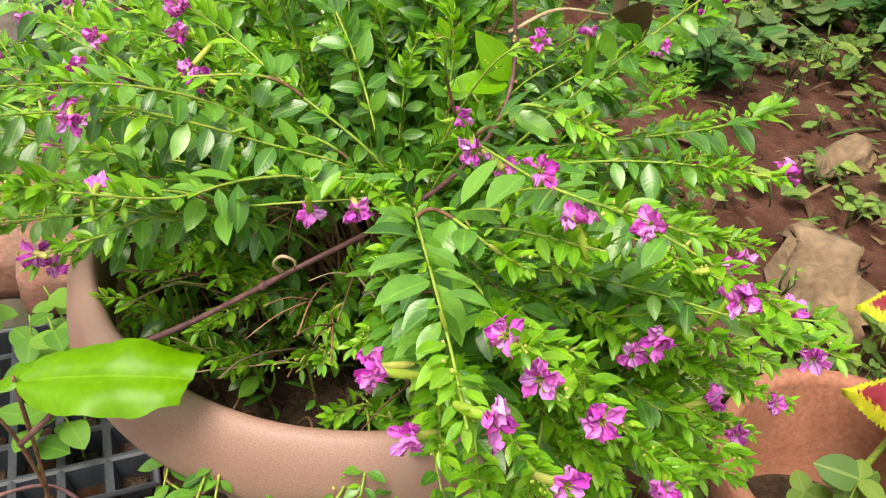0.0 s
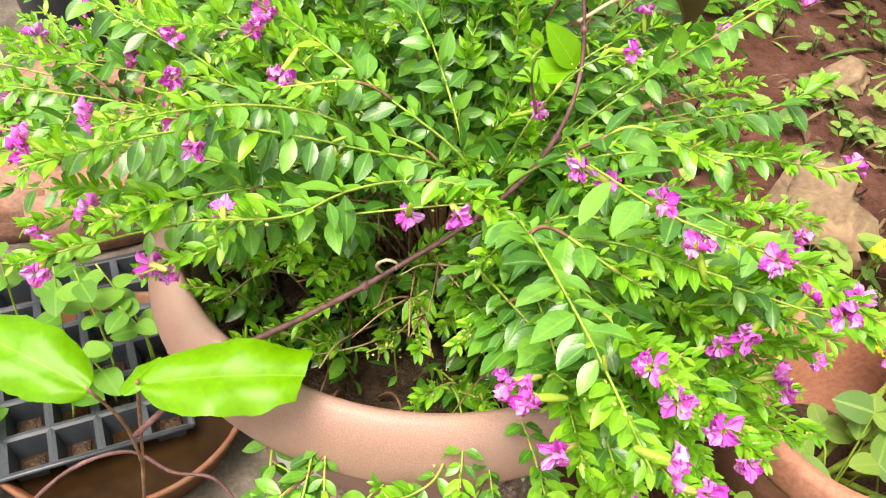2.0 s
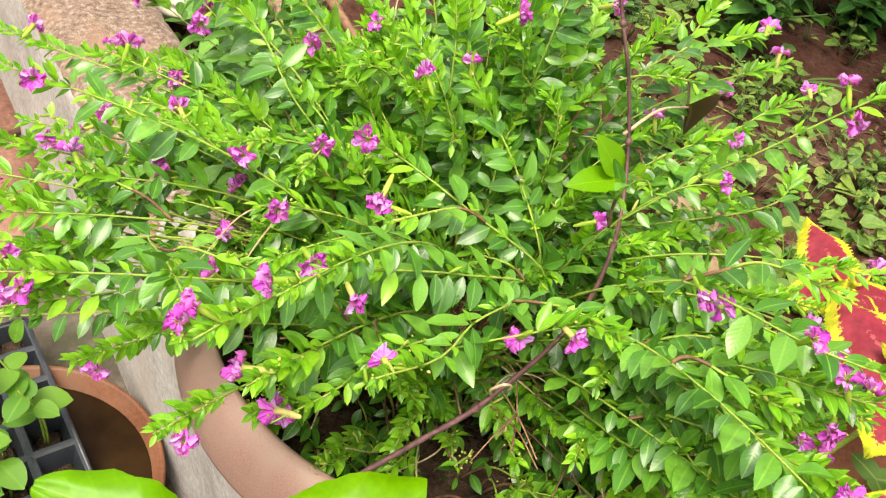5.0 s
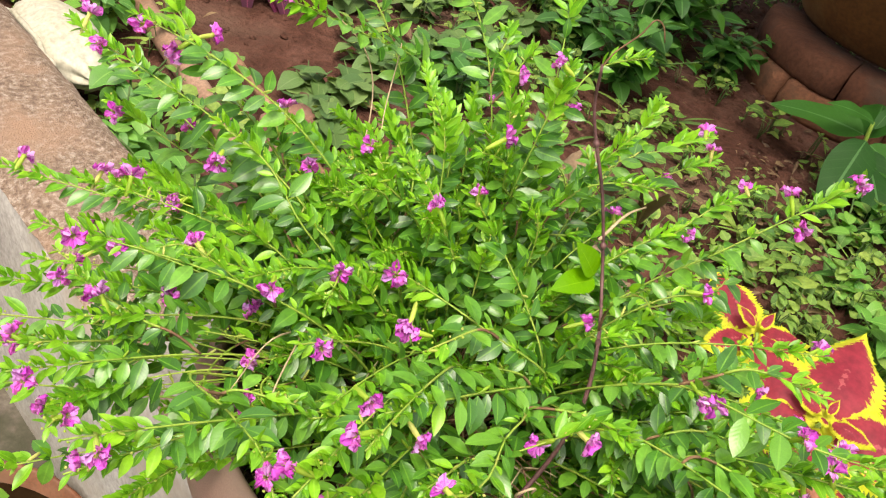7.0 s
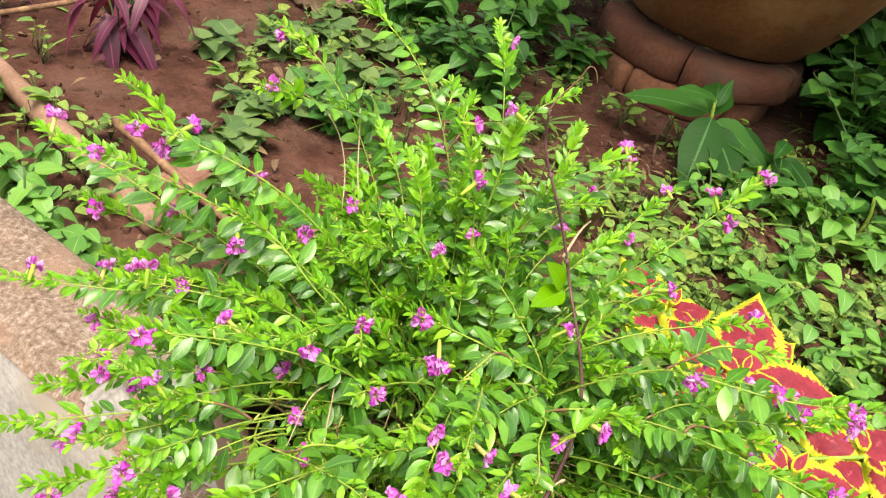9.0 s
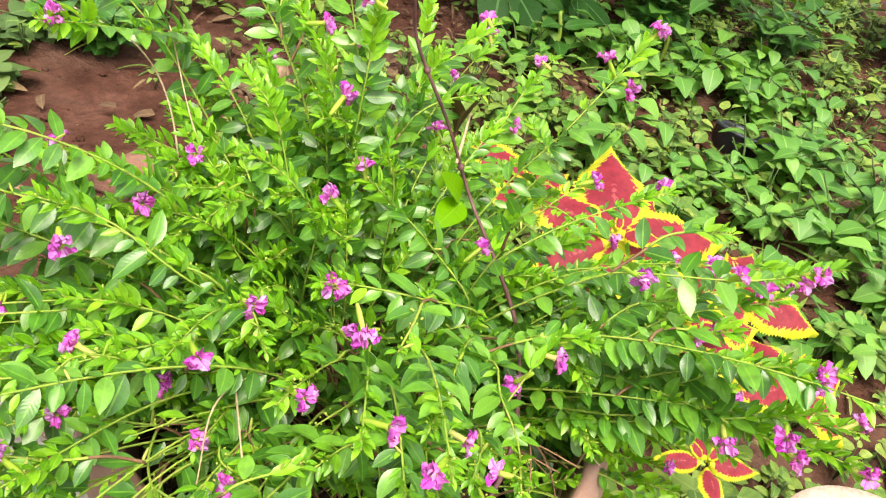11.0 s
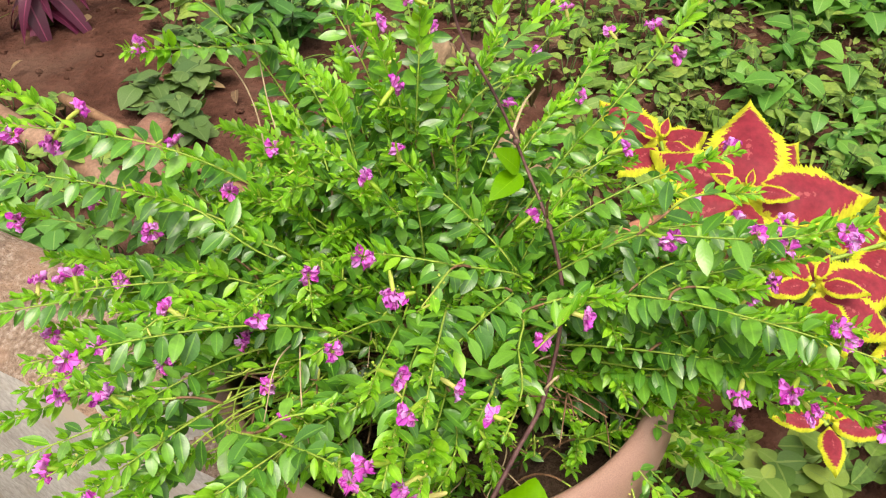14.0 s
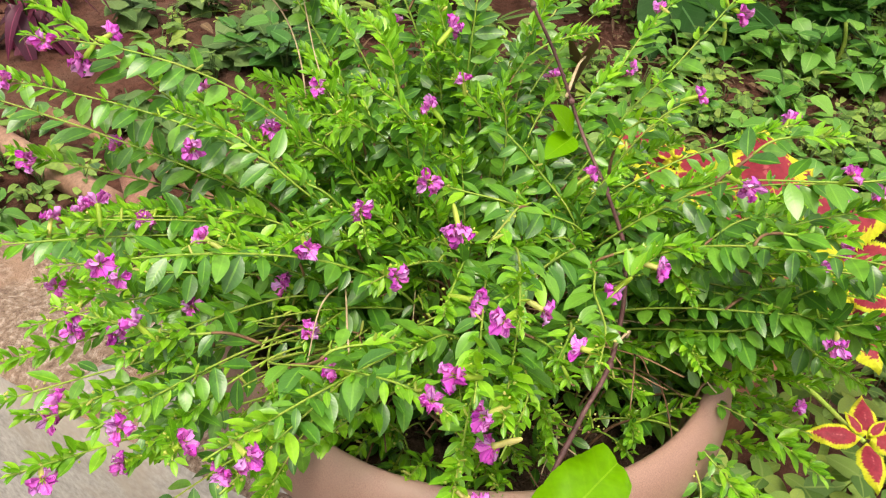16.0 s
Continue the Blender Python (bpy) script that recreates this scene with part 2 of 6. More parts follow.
def coleus_material():
    m, nodes, links, b = material("coleus_leaf", 0.6, 0.25)
    uv = nodes.new("ShaderNodeUVMap")
    sep = nodes.new("ShaderNodeSeparateXYZ")
    links.new(uv.outputs["UV"], sep.inputs[0])
    co = nodes.new("ShaderNodeTexCoord").outputs["Object"]
    n = noise_tex(nodes, links, 46.0, 2.5, 0.6, co)
    wave = maths(nodes, links, "SINE", maths(nodes, links, "MULTIPLY", maths(nodes, links, "SUBTRACT", sep.outputs[1], maths(nodes, links, "MULTIPLY", sep.outputs[0], 0.10)), 98.0))
    edge = maths(nodes, links, "ADD", sep.outputs[0], maths(nodes, links, "MULTIPLY", maths(nodes, links, "SUBTRACT", n.outputs["Fac"], 0.5), 0.34))
    edge = maths(nodes, links, "ADD", edge, maths(nodes, links, "MULTIPLY", wave, 0.035))
    r = ramp(nodes, ((0.0, (0.50, 0.58, 0.03)), (0.27, (0.60, 0.57, 0.04)), (0.33, (0.30, 0.032, 0.050)), (0.93, (0.22, 0.020, 0.037)), (0.97, (0.34, 0.07, 0.08))))
    links.new(edge, r.inputs["Fac"])
    n2 = noise_tex(nodes, links, 14.0, 6.0, 0.65, co)
    sh = ramp(nodes, ((0.3, (0.72, 0.72, 0.72)), (0.7, (1.2, 1.2, 1.2))))
    links.new(n2.outputs["Fac"], sh.inputs["Fac"])
    col = mix_color(nodes, links, 1.0, r.outputs["Color"], sh.outputs["Color"], "MULTIPLY")
    links.new(col, b.inputs["Base Color"])
    bump(nodes, links, b, n2.outputs["Fac"], 0.25, 0.0012)
    tr = nodes.new("ShaderNodeBsdfTranslucent")
    links.new(col, tr.inputs["Color"])
    mx = nodes.new("ShaderNodeMixShader")
    mx.inputs[0].default_value = 0.25
    links.new(b.outputs[0], mx.inputs[1])
    links.new(tr.outputs[0], mx.inputs[2])
    links.new(mx.outputs[0], nodes["Material Output"].inputs["Surface"])
    return m


M_COLEUS = coleus_material()


def water_material():
    m, nodes, links, b = material("muddy_water", 0.08, 0.05)
    co = nodes.new("ShaderNodeTexCoord").outputs["Object"]
    n = noise_tex(nodes, links, 18.0, 4.0, 0.6, co)
    r = ramp(nodes, ((0.3, (0.010, 0.005, 0.002)), (0.7, (0.028, 0.015, 0.006))))
    links.new(n.outputs["Fac"], r.inputs["Fac"])
    links.new(r.outputs["Color"], b.inputs["Base Color"])
    return m


M_WATER = water_material()


# ---- mesh helpers ----
class Acc:
    """Gathers vertices, faces, leaf coordinates and material slots for one mesh."""

    def __init__(self):
        self.v, self.f, self.uv, self.m, self.n = [], [], [], [], 0

    def add(self, verts, faces, uv=None, slot=0):
        verts = np.asarray(verts, float)
        self.v.append(verts)
        self.uv.append(np.zeros((len(verts), 2)) if uv is None else np.asarray(uv, float))
        n = self.n
        self.f.extend([tuple(i + n for i in f) for f in faces])
        self.m.extend([slot] * len(faces))
        self.n += len(verts)
        return self

    def mesh(self, name, mats, smooth=True):
        me = bpy.data.meshes.new(name)
        me.from_pydata(np.concatenate(self.v).tolist(), [], self.f)
        me.update()
        uv = np.concatenate(self.uv)
        idx = np.empty(len(me.loops), np.int32)
        me.loops.foreach_get("vertex_index", idx)
        lay = me.uv_layers.new(name="UVMap")
        lay.data.foreach_set("uv", uv[idx].ravel())
        me.polygons.foreach_set("material_index", np.array(self.m, np.int32))
        me.polygons.foreach_set("use_smooth", np.full(len(me.polygons), smooth))
        for m in mats:
            me.materials.append(m)
        return me


def thing(name, label, category, group="", kind="", at=(0, 0, 0), turn=0.0):
    e = new(name)
    e.empty_display_size = 0.05
    e.matrix_world = pose(*at, 0, 0, turn)
    return tagged(e, label, category, group, kind)


def put(name, mesh, parent=None, label="", m=None):
    o = new(name, mesh)
    if parent is not None:
        o.parent = parent
    if m is not None:
        o.matrix_basis = m
    if label:
        tagged(o, label)
    return o


def part(name, acc, mats, parent, label="", smooth=True):
    mats = mats if isinstance(mats, (list, tuple)) else [mats]
    return put(name, acc.mesh(name, mats, smooth), parent, label)


def lathe(profile, seg=64, wobble=0.0, seed=0.0):
    """Rings turned round z from (radius, height) pairs; first and last are closed if their radius is 0."""
    v, f = [], []
    for k, (r, z) in enumerate(profile):
        for i in range(seg):
            a = 2 * math.pi * i / seg
            w = 1 + wobble * noise.noise((math.cos(a) * 1.3 + seed, math.sin(a) * 1.3, z * 6))
            v.append((r * w * math.cos(a), r * w * math.sin(a), z))
    for k in range(len(profile) - 1):
        for i in range(seg):
            j = (i + 1) % seg
            f.append((k * seg + i, k * seg + j, (k + 1) * seg + j, (k + 1) * seg + i))
    return v, f


def smooth_path(points, n):
    """Catmull-Rom through the points."""
    p = [Vector(q) for q in points]
    p = [p[0] * 2 - p[1]] + p + [p[-1] * 2 - p[-2]]
    out = []
    segs = len(p) - 3
    for k in range(n + 1):
        u = k / n * segs
        i = min(int(u), segs - 1)
        t = u - i
        a, b, c, d = p[i:i + 4]
        out.append(0.5 * ((2 * b) + (c - a) * t + (2 * a - 5 * b + 4 * c - d) * t * t + (3 * b - a - 3 * c + d) * t ** 3))
    return out


def tube(path, r0, r1, sides=6, knot=0.0, seed=0):
    """A tapering round rod along a path."""
    rng = random.Random(seed)
    v, f = [], []
    n = len(path)
    ref = Vector((0.3, 0.2, 1)).normalized()
    for k, p in enumerate(path):
        t = (path[min(k + 1, n - 1)] - path[max(k - 1, 0)]).normalized()
        a = t.cross(ref)
        if a.length < 1e-4:
            a = t.cross(Vector((1, 0, 0)))
        a.normalize()
        b = t.cross(a)
        r = (r0 + (r1 - r0) * k / (n - 1)) * (1 + knot * rng.uniform(-1, 1))
        for i in range(sides):
            g = 2 * math.pi * i / sides
            v.append(tuple(p + (a * math.cos(g) + b * math.sin(g)) * r))
    for k in range(n - 1):
        for i in range(sides):
            j = (i + 1) % sides
            f.append((k * sides + i, k * sides + j, (k + 1) * sides + j, (k + 1) * sides + i))
    f.append(tuple(range(sides - 1, -1, -1)))
    f.append(tuple((n - 1) * sides + i for i in range(sides)))
    return v, f


def block(sx, sy, sz, rough=0.0, seed=0, bevel=0.006, cuts=3):
    """A worn box resting on z = 0: bevelled, edges and faces uneven."""
    bm = bmesh.new()
    bmesh.ops.create_cube(bm, size=1.0)
    bmesh.ops.scale(bm, vec=(sx, sy, sz), verts=bm.verts)
    bmesh.ops.bevel(bm, geom=bm.edges[:], offset=bevel, segments=2, affect="EDGES")
    if cuts:
        bmesh.ops.subdivide_edges(bm, edges=[e for e in bm.edges if e.calc_length() > min(sx, sy, sz) * 0.5], cuts=cuts, use_grid_fill=True)
    bmesh.ops.translate(bm, vec=(0, 0, sz / 2), verts=bm.verts)
    v = []
    bm.verts.ensure_lookup_table()
    for p in bm.verts:
        d = noise.noise_vector(p.co * 22 + Vector((seed * 3.1, seed * 1.7, 0))) * rough
        v.append(tuple(p.co + d))
    f = [tuple(q.index for q in fa.verts) for fa in bm.faces]
    bm.free()
    return v, f


# ---- leaf shapes ----
def leaf_grid(length, width, rows=6, fold=0.25, curl=0.25, peak=0.8, sharp=0.9, wave=0.0, phase=0.0):
    """A folded, curling leaf along +y, its face towards +z."""
    v, uv = [(0, 0, 0)], [(0.5, 0)]
    for i in range(1, rows):
        s = i / rows
        h = width / 2 * math.sin(math.pi * s ** peak) ** sharp
        zc = -curl * length * s * s
        for c in (-1, 0, 1):
            v.append((c * h, length * s, zc + abs(c) * h * fold + wave * h * c * math.sin(9 * s + phase)))
            uv.append((0.5 + 0.5 * c, s))
    v.append((0, length, -curl * length))
    uv.append((0.5, 1))
    f = [(0, 2, 1), (0, 3, 2)]
    for i in range(rows - 2):
        a = 1 + 3 * i
        f += [(a, a + 1, a + 4, a + 3), (a + 1, a + 2, a + 5, a + 4)]
    a = 1 + 3 * (rows - 2)
    f += [(a, a + 1, a + 3), (a + 1, a + 2, a + 3)]
    return np.array(v), f, np.array(uv)


def basis(origin, along, normal):
    y = along.normalized()
    z = (normal - y * normal.dot(y))
    if z.length < 1e-5:
        z = y.orthogonal()
    z.normalize()
    x = y.cross(z)
    return Matrix(((x.x, y.x, z.x, origin.x), (x.y, y.y, z.y, origin.y), (x.z, y.z, z.z, origin.z), (0, 0, 0, 1)))


def moved(verts, m, scale=1.0):
    a = np.array(m)
    return (verts * scale) @ a[:3, :3].T + a[:3, 3]


# ---- ground ----
LOW = -0.20  # the yard on the outer side of the wall lies lower than the bed
WALL_DIR = Vector((-0.325, 0.946, 0)).normalized()
WALL_SIDE = Vector((WALL_DIR.y, -WALL_DIR.x, 0))
WALL_AT = Vector((-0.015, 0.0, 0))
WALL_TURN = math.degrees(math.atan2(WALL_DIR.y, WALL_DIR.x)) - 90


def ground_height(x, y):
    d = max(abs(x), abs(y))
    h = 0.018 * noise.noise((x * 2.1, y * 2.1, 0)) + 0.008 * noise.noise((x * 8, y * 8, 3)) + 0.004 * noise.noise((x * 24, y * 24, 7))
    near = min(1.0, max(0.0, (math.hypot(x + 0.15, y - 0.1) - 0.25) / 0.3))
    side = (x - WALL_AT.x) * WALL_SIDE.x + (y - WALL_AT.y) * WALL_SIDE.y
    step = min(1.0, max(0.0, (0.03 - side) / 0.06))
    return h * (0.25 + 0.75 * near) * (1 - 0.6 * step) + (LOW - 0.015) * step + (0.0 if d < 6 else 0.02 * (d - 6))


def build_ground():
    fine = np.arange(-1.2, 2.9, 0.03)
    xs = np.concatenate(([-60, -30, -15, -8, -4, -2.5, -1.8, -1.4], fine, [3.1, 3.5, 4, 5, 7, 10, 18, 35, 60]))
    ys = np.concatenate(([-60, -30, -15, -8, -4, -2.5, -1.8, -1.4], np.arange(-1.2, 2.6, 0.03), [2.8, 3.2, 4, 5, 7, 10, 18, 35, 60]))
    v = [(x, y, ground_height(x, y)) for y in ys for x in xs]
    w = len(xs)
    f = [(j * w + i, j * w + i + 1, (j + 1) * w + i + 1, (j + 1) * w + i) for j in range(len(ys) - 1) for i in range(w - 1)]
    o = put("ground", Acc().add(v, f).mesh("ground", [M_SOIL]))
    tagged(o, "red-brown bare garden soil, damp and uneven", "ground", kind="structure")


build_ground()

# the low wall under the pot: a line along the bed, 15 cm thick, 20 cm above the bed and 40 cm above the yard
def build_wall():
    w = thing("wall_low", "low weathered concrete garden wall with a rough brown top", "wall", kind="structure", at=tuple(WALL_AT), turn=WALL_TURN)
    a = Acc()
    n, y0, y1 = 90, -0.42, 2.4
    sect = [(-0.068, LOW - 0.05), (-0.068, -0.08), (-0.068, 0.10), (-0.0685, 0.160), (-0.064, 0.170), (0.070, 0.170), (0.0755, 0.160), (0.075, 0.10), (0.075, -0.05)]
    v = []
    for k in range(n + 1):
        y = y0 + (y1 - y0) * k / n
        for (x, z) in sect:
            d = 0.004 * noise.noise((x * 9, y * 9, z * 9)) + 0.002 * noise.noise((x * 40, y * 40, z * 40))
            v.append((x + d, y, z + (d if z > 0.05 else 0)))
    m = len(sect)
    f = [(k * m + i, (k + 1) * m + i, (k + 1) * m + i + 1, k * m + i + 1) for k in range(n) for i in range(m - 1)]
    f += [tuple(range(m)), tuple(n * m + m - 1 - i for i in range(m))]
    part("wall_body", a.add(v, f), M_CONCRETE, w, "smooth grey cement face")
    a = Acc()
    v, cols = [], 9
    for k in range(n * 2 + 1):
        y = y0 + (y1 - y0) * k / (n * 2)
        for c in range(cols):
            u = c / (cols - 1)
            x = 0.003 + (u - 0.5) * 0.150 + 0.004 * noise.noise((u * 5, y * 30, 1)) * (1 if c in (0, cols - 1) else 0.3)
            z = 0.192 + 0.006 * noise.noise((x * 30, y * 30, 5)) + 0.003 * noise.noise((x * 90, y * 90, 2))
            if c in (0, cols - 1):
                z = 0.176
            v.append((x, y, z))
    f = [(k * cols + c, k * cols + c + 1, (k + 1) * cols + c + 1, (k + 1) * cols + c) for k in range(n * 2) for c in range(cols - 1)]
    part("wall_top", a.add(v, f), M_CAP, w, "rough sandy brown wall top")
    for k, (x, y, sx, sy) in enumerate(((-0.03, 0.235, 0.075, 0.07), (-0.045, 0.305, 0.045, 0.05), (0.02, 0.27, 0.05, 0.06), (-0.02, 0.165, 0.06, 0.05), (-0.04, 0.10, 0.05, 0.05))):
        v, f = [], []
        n, m = 24, 6
        for j in range(m):
            for i in range(n):
                g = 2 * math.pi * i / n
                ww = 1 + 0.35 * noise.noise((math.cos(g) * 1.5 + k * 5, math.sin(g) * 1.5, 0)) + 0.15 * noise.noise((math.cos(g) * 5, math.sin(g) * 5, k))
                q = (j + 0.02) / (m - 1)
                px, py = sx / 2 * ww * q * math.cos(g), sy / 2 * ww * q * math.sin(g)
                v.append((px, py, 0.008 * (1 - q ** 3) + 0.004 * noise.noise((px * 70, py * 70, k)) * (1 - q) - 0.003 * (q > 0.99)))
        f = [(j * n + i, j * n + (i + 1) % n, (j + 1) * n + (i + 1) % n, (j + 1) * n + i) for j in range(m - 1) for i in range(n)]
        o = part("plaster_patch", Acc().add(v, f), M_PLASTER, w, "pale broken plaster")
        o.matrix_basis = pose(x, y, 0.193)


build_wall()


def build_pavement():
    p = thing("pavement", "worn grey-brown cement paving beside the low wall", "pavement", kind="structure", at=(WALL_AT.x, WALL_AT.y, 0), turn=WALL_TURN)
    a = Acc()
    nx, ny = 34, 90
    v = []
    for j in range(ny + 1):
        for i in range(nx + 1):
            x, y = -0.060 - 0.95 * i / nx, -0.6 + 3.2 * j / ny
            z = LOW + 0.004 * noise.noise((x * 7, y * 7, 2)) + 0.002 * noise.noise((x * 28, y * 28, 6))
            v.append((x + 0.02 * noise.noise((y * 6, 0, 1)) * (i == nx), y, z - (0.05 if i == nx or j in (0, ny) else 0)))
    f = [(j * (nx + 1) + i + 1, j * (nx + 1) + i, (j + 1) * (nx + 1) + i, (j + 1) * (nx + 1) + i + 1) for j in range(ny) for i in range(nx)]
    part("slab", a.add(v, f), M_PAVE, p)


build_pavement()

# ---- the planter ----
RIM_Z, RIM_R, RIM_IN = 0.38, 0.171, 0.148


def build_planter():
    p = thing("planter", "round salmon terracotta bowl planter with a thick collared rim", "flower pot", at=(0, 0, 0.196))
    z = RIM_Z - 0.196
    prof = [(0.0, 0.0), (0.100, 0.0), (0.106, 0.004), (0.118, 0.040), (0.136, 0.090), (0.152, 0.138), (0.155, 0.150)]
    prof_in = [(0.146, 0.150), (0.139, 0.120), (0.128, 0.09), (0.10, 0.02), (0.0, 0.02)]
    part("bowl", Acc().add(*lathe(prof + prof_in, 96, 0.006)), M_CLAY, p)
    rim = [(0.150, z - 0.041), (0.1690, z - 0.0405), (0.1710, z - 0.039), (0.1714, z - 0.036), (0.1702, z - 0.026), (0.1678, z - 0.015), (0.1640, z - 0.0065), (0.1595, z - 0.0018),
           (0.1550, z + 0.0003), (0.1528, z - 0.0003), (0.1512, z - 0.0022), (0.1500, z - 0.008), (0.146, z - 0.036), (0.150, z - 0.041)]
    part("rim", Acc().add(*lathe(rim, 128, 0.006)), M_CLAY, p, "thick smooth collar rim")
    v, f = [(0, 0, 0.128)], []
    rings, seg = 14, 64
    for k in range(1, rings + 1):
        for i in range(seg):
            a = 2 * math.pi * i / seg
            r = 0.141 * k / rings
            x, y = r * math.cos(a), r * math.sin(a)
            v.append((x, y, 0.124 + 0.010 * noise.noise((x * 40, y * 40, 0)) + 0.006 * noise.noise((x * 110, y * 110, 2)) - 0.010 * (k / rings) ** 2))
    for i in range(seg):
        f.append((0, 1 + i, 1 + (i + 1) % seg))
    for k in range(rings - 1):
        for i in range(seg):
            j = (i + 1) % seg
            f.append((1 + k * seg + i, 1 + (k + 1) * seg + i, 1 + (k + 1) * seg + j, 1 + k * seg + j))
    o = put("potting_soil", Acc().add(v, f).mesh("potting_soil", [M_POTSOIL]), None, m=pose(0, 0, 0.196))
    tagged(o, "dark crumbly potting soil filling the bowl planter", "soil", kind="stuff")


build_planter()


# ---- the flowering shrub ----
# courses of the well-seen shoots, from where they leave the thicket to their growing ends, by side
FRONT_SHOOTS = (((-0.055, -0.105, 0.462), (-0.036, -0.108, 0.470), (0.000, -0.106, 0.474), (0.016, -0.112, 0.482)),
                ((-0.020, -0.085, 0.468), (-0.047, -0.106, 0.480), (-0.069, -0.128, 0.485), (-0.102, -0.146, 0.498)),
                ((0.000, -0.062, 0.458), (-0.043, -0.078, 0.482), (-0.073, -0.090, 0.498), (-0.120, -0.106, 0.517)),
                ((0.026, -0.158, 0.447), (0.047, -0.166, 0.460), (0.052, -0.200, 0.500), (0.058, -0.238, 0.520)),
                ((0.020, -0.113, 0.409), (0.028, -0.168, 0.449), (0.043, -0.239, 0.505)),
                ((0.033, -0.123, 0.466), (0.057, -0.149, 0.495), (0.086, -0.194, 0.522)),
                ((0.044, -0.103, 0.500), (0.049, -0.129, 0.518), (0.070, -0.172, 0.530), (0.106, -0.210, 0.542)),
                ((0.090, -0.103, 0.405), (0.105, -0.123, 0.428), (0.143, -0.150, 0.459), (0.182, -0.170, 0.476)))
SIDE_SHOOTS = (((0.010, -0.060, 0.462), (-0.038, -0.046, 0.496), (-0.065, -0.025, 0.507), (-0.094, -0.024, 0.526)),
               ((0.010, -0.055, 0.460), (-0.005, -0.029, 0.500), (-0.021, -0.009, 0.525), (-0.036, 0.010, 0.547)),
               ((-0.085, -0.095, 0.450), (-0.104, -0.116, 0.455), (-0.136, -0.128, 0.448)),
               ((-0.178, -0.018, 0.453), (-0.175, -0.067, 0.483), (-0.169, -0.101, 0.495), (-0.172, -0.128, 0.503)),
               ((-0.107, 0.052, 0.487), (-0.124, 0.080, 0.511), (-0.150, 0.098, 0.528)),
               ((-0.130, 0.025, 0.455), (-0.172, 0.033, 0.492), (-0.190, 0.030, 0.497)),
               ((-0.190, 0.015, 0.430), (-0.224, -0.012, 0.445), (-0.248, -0.052, 0.470)),
               ((0.075, 0.005, 0.430), (0.105, -0.004, 0.445), (0.180, -0.009, 0.464), (0.238, 0.038, 0.455)))
BACK_SHOOTS = (((0.012, 0.150, 0.495), (0.006, 0.174, 0.527), (-0.049, 0.146, 0.560), (-0.120, 0.130, 0.592)),
               ((-0.095, 0.140, 0.470), (-0.135, 0.155, 0.519), (-0.159, 0.190, 0.548), (-0.178, 0.205, 0.564)),
               ((0.105, -0.012, 0.480), (0.129, -0.028, 0.518), (0.160, -0.040, 0.557), (0.196, -0.046, 0.586)),
               ((0.072, 0.061, 0.493), (0.084, 0.056, 0.519), (0.104, 0.052, 0.552)),
               ((0.098, 0.070, 0.455), (0.135, 0.089, 0.493), (0.180, 0.118, 0.538)),
               ((0.113, 0.073, 0.506), (0.150, 0.064, 0.532), (0.188, 0.062, 0.545)),
               ((0.100, 0.018, 0.450), (0.137, 0.020, 0.483), (0.170, 0.022, 0.512), (0.202, 0.020, 0.532)),
               ((-0.005, 0.140, 0.490), (-0.017, 0.175, 0.539), (-0.038, 0.200, 0.573), (-0.055, 0.226, 0.586)))
# flowers that sit on those shoots
SHOOT_FLOWERS = ((-0.019, -0.103, 0.465), (0.002, -0.112, 0.474), (-0.095, -0.133, 0.492), (-0.107, -0.117, 0.511), (0.054, -0.227, 0.515), (0.019, -0.226, 0.497),
                 (0.017, -0.204, 0.476), (0.078, -0.183, 0.524), (0.047, -0.127, 0.515), (0.066, -0.168, 0.533), (0.095, -0.202, 0.539), (0.124, -0.166, 0.459),
                 (0.151, -0.152, 0.468), (0.182, -0.145, 0.459), (-0.086, -0.026, 0.520), (-0.079, -0.042, 0.499), (-0.032, 0.005, 0.545), (-0.132, -0.121, 0.447),
                 (-0.172, -0.117, 0.502), (-0.156, 0.071, 0.520), (-0.241, -0.046, 0.468), (-0.110, 0.132, 0.590), (-0.161, 0.169, 0.532), (-0.138, 0.182, 0.536),
                 (0.189, -0.047, 0.584), (0.156, -0.050, 0.557), (0.159, -0.032, 0.566), (0.183, 0.069, 0.543), (0.197, 0.026, 0.526), (-0.053, 0.221, 0.581), (0.059, -0.126, 0.507))
# flowers at the ends of the other long shoots
BACK_TIPS = ((0.038, 0.067, 0.592), (0.027, 0.089, 0.571), (0.008, 0.054, 0.547), (-0.053, 0.007, 0.536), (-0.056, 0.096, 0.513), (-0.092, 0.096, 0.497),
             (0.083, 0.131, 0.612), (0.211, 0.079, 0.520), (0.104, 0.121, 0.524), (0.194, 0.093, 0.481), (0.070, 0.170, 0.500), (-0.086, 0.172, 0.490),
             (-0.146, 0.181, 0.468), (-0.188, 0.216, 0.456), (-0.200, 0.270, 0.500), (-0.205, 0.166, 0.535), (-0.183, 0.158, 0.553), (0.120, 0.054, 0.484), (0.000, 0.220, 0.610))
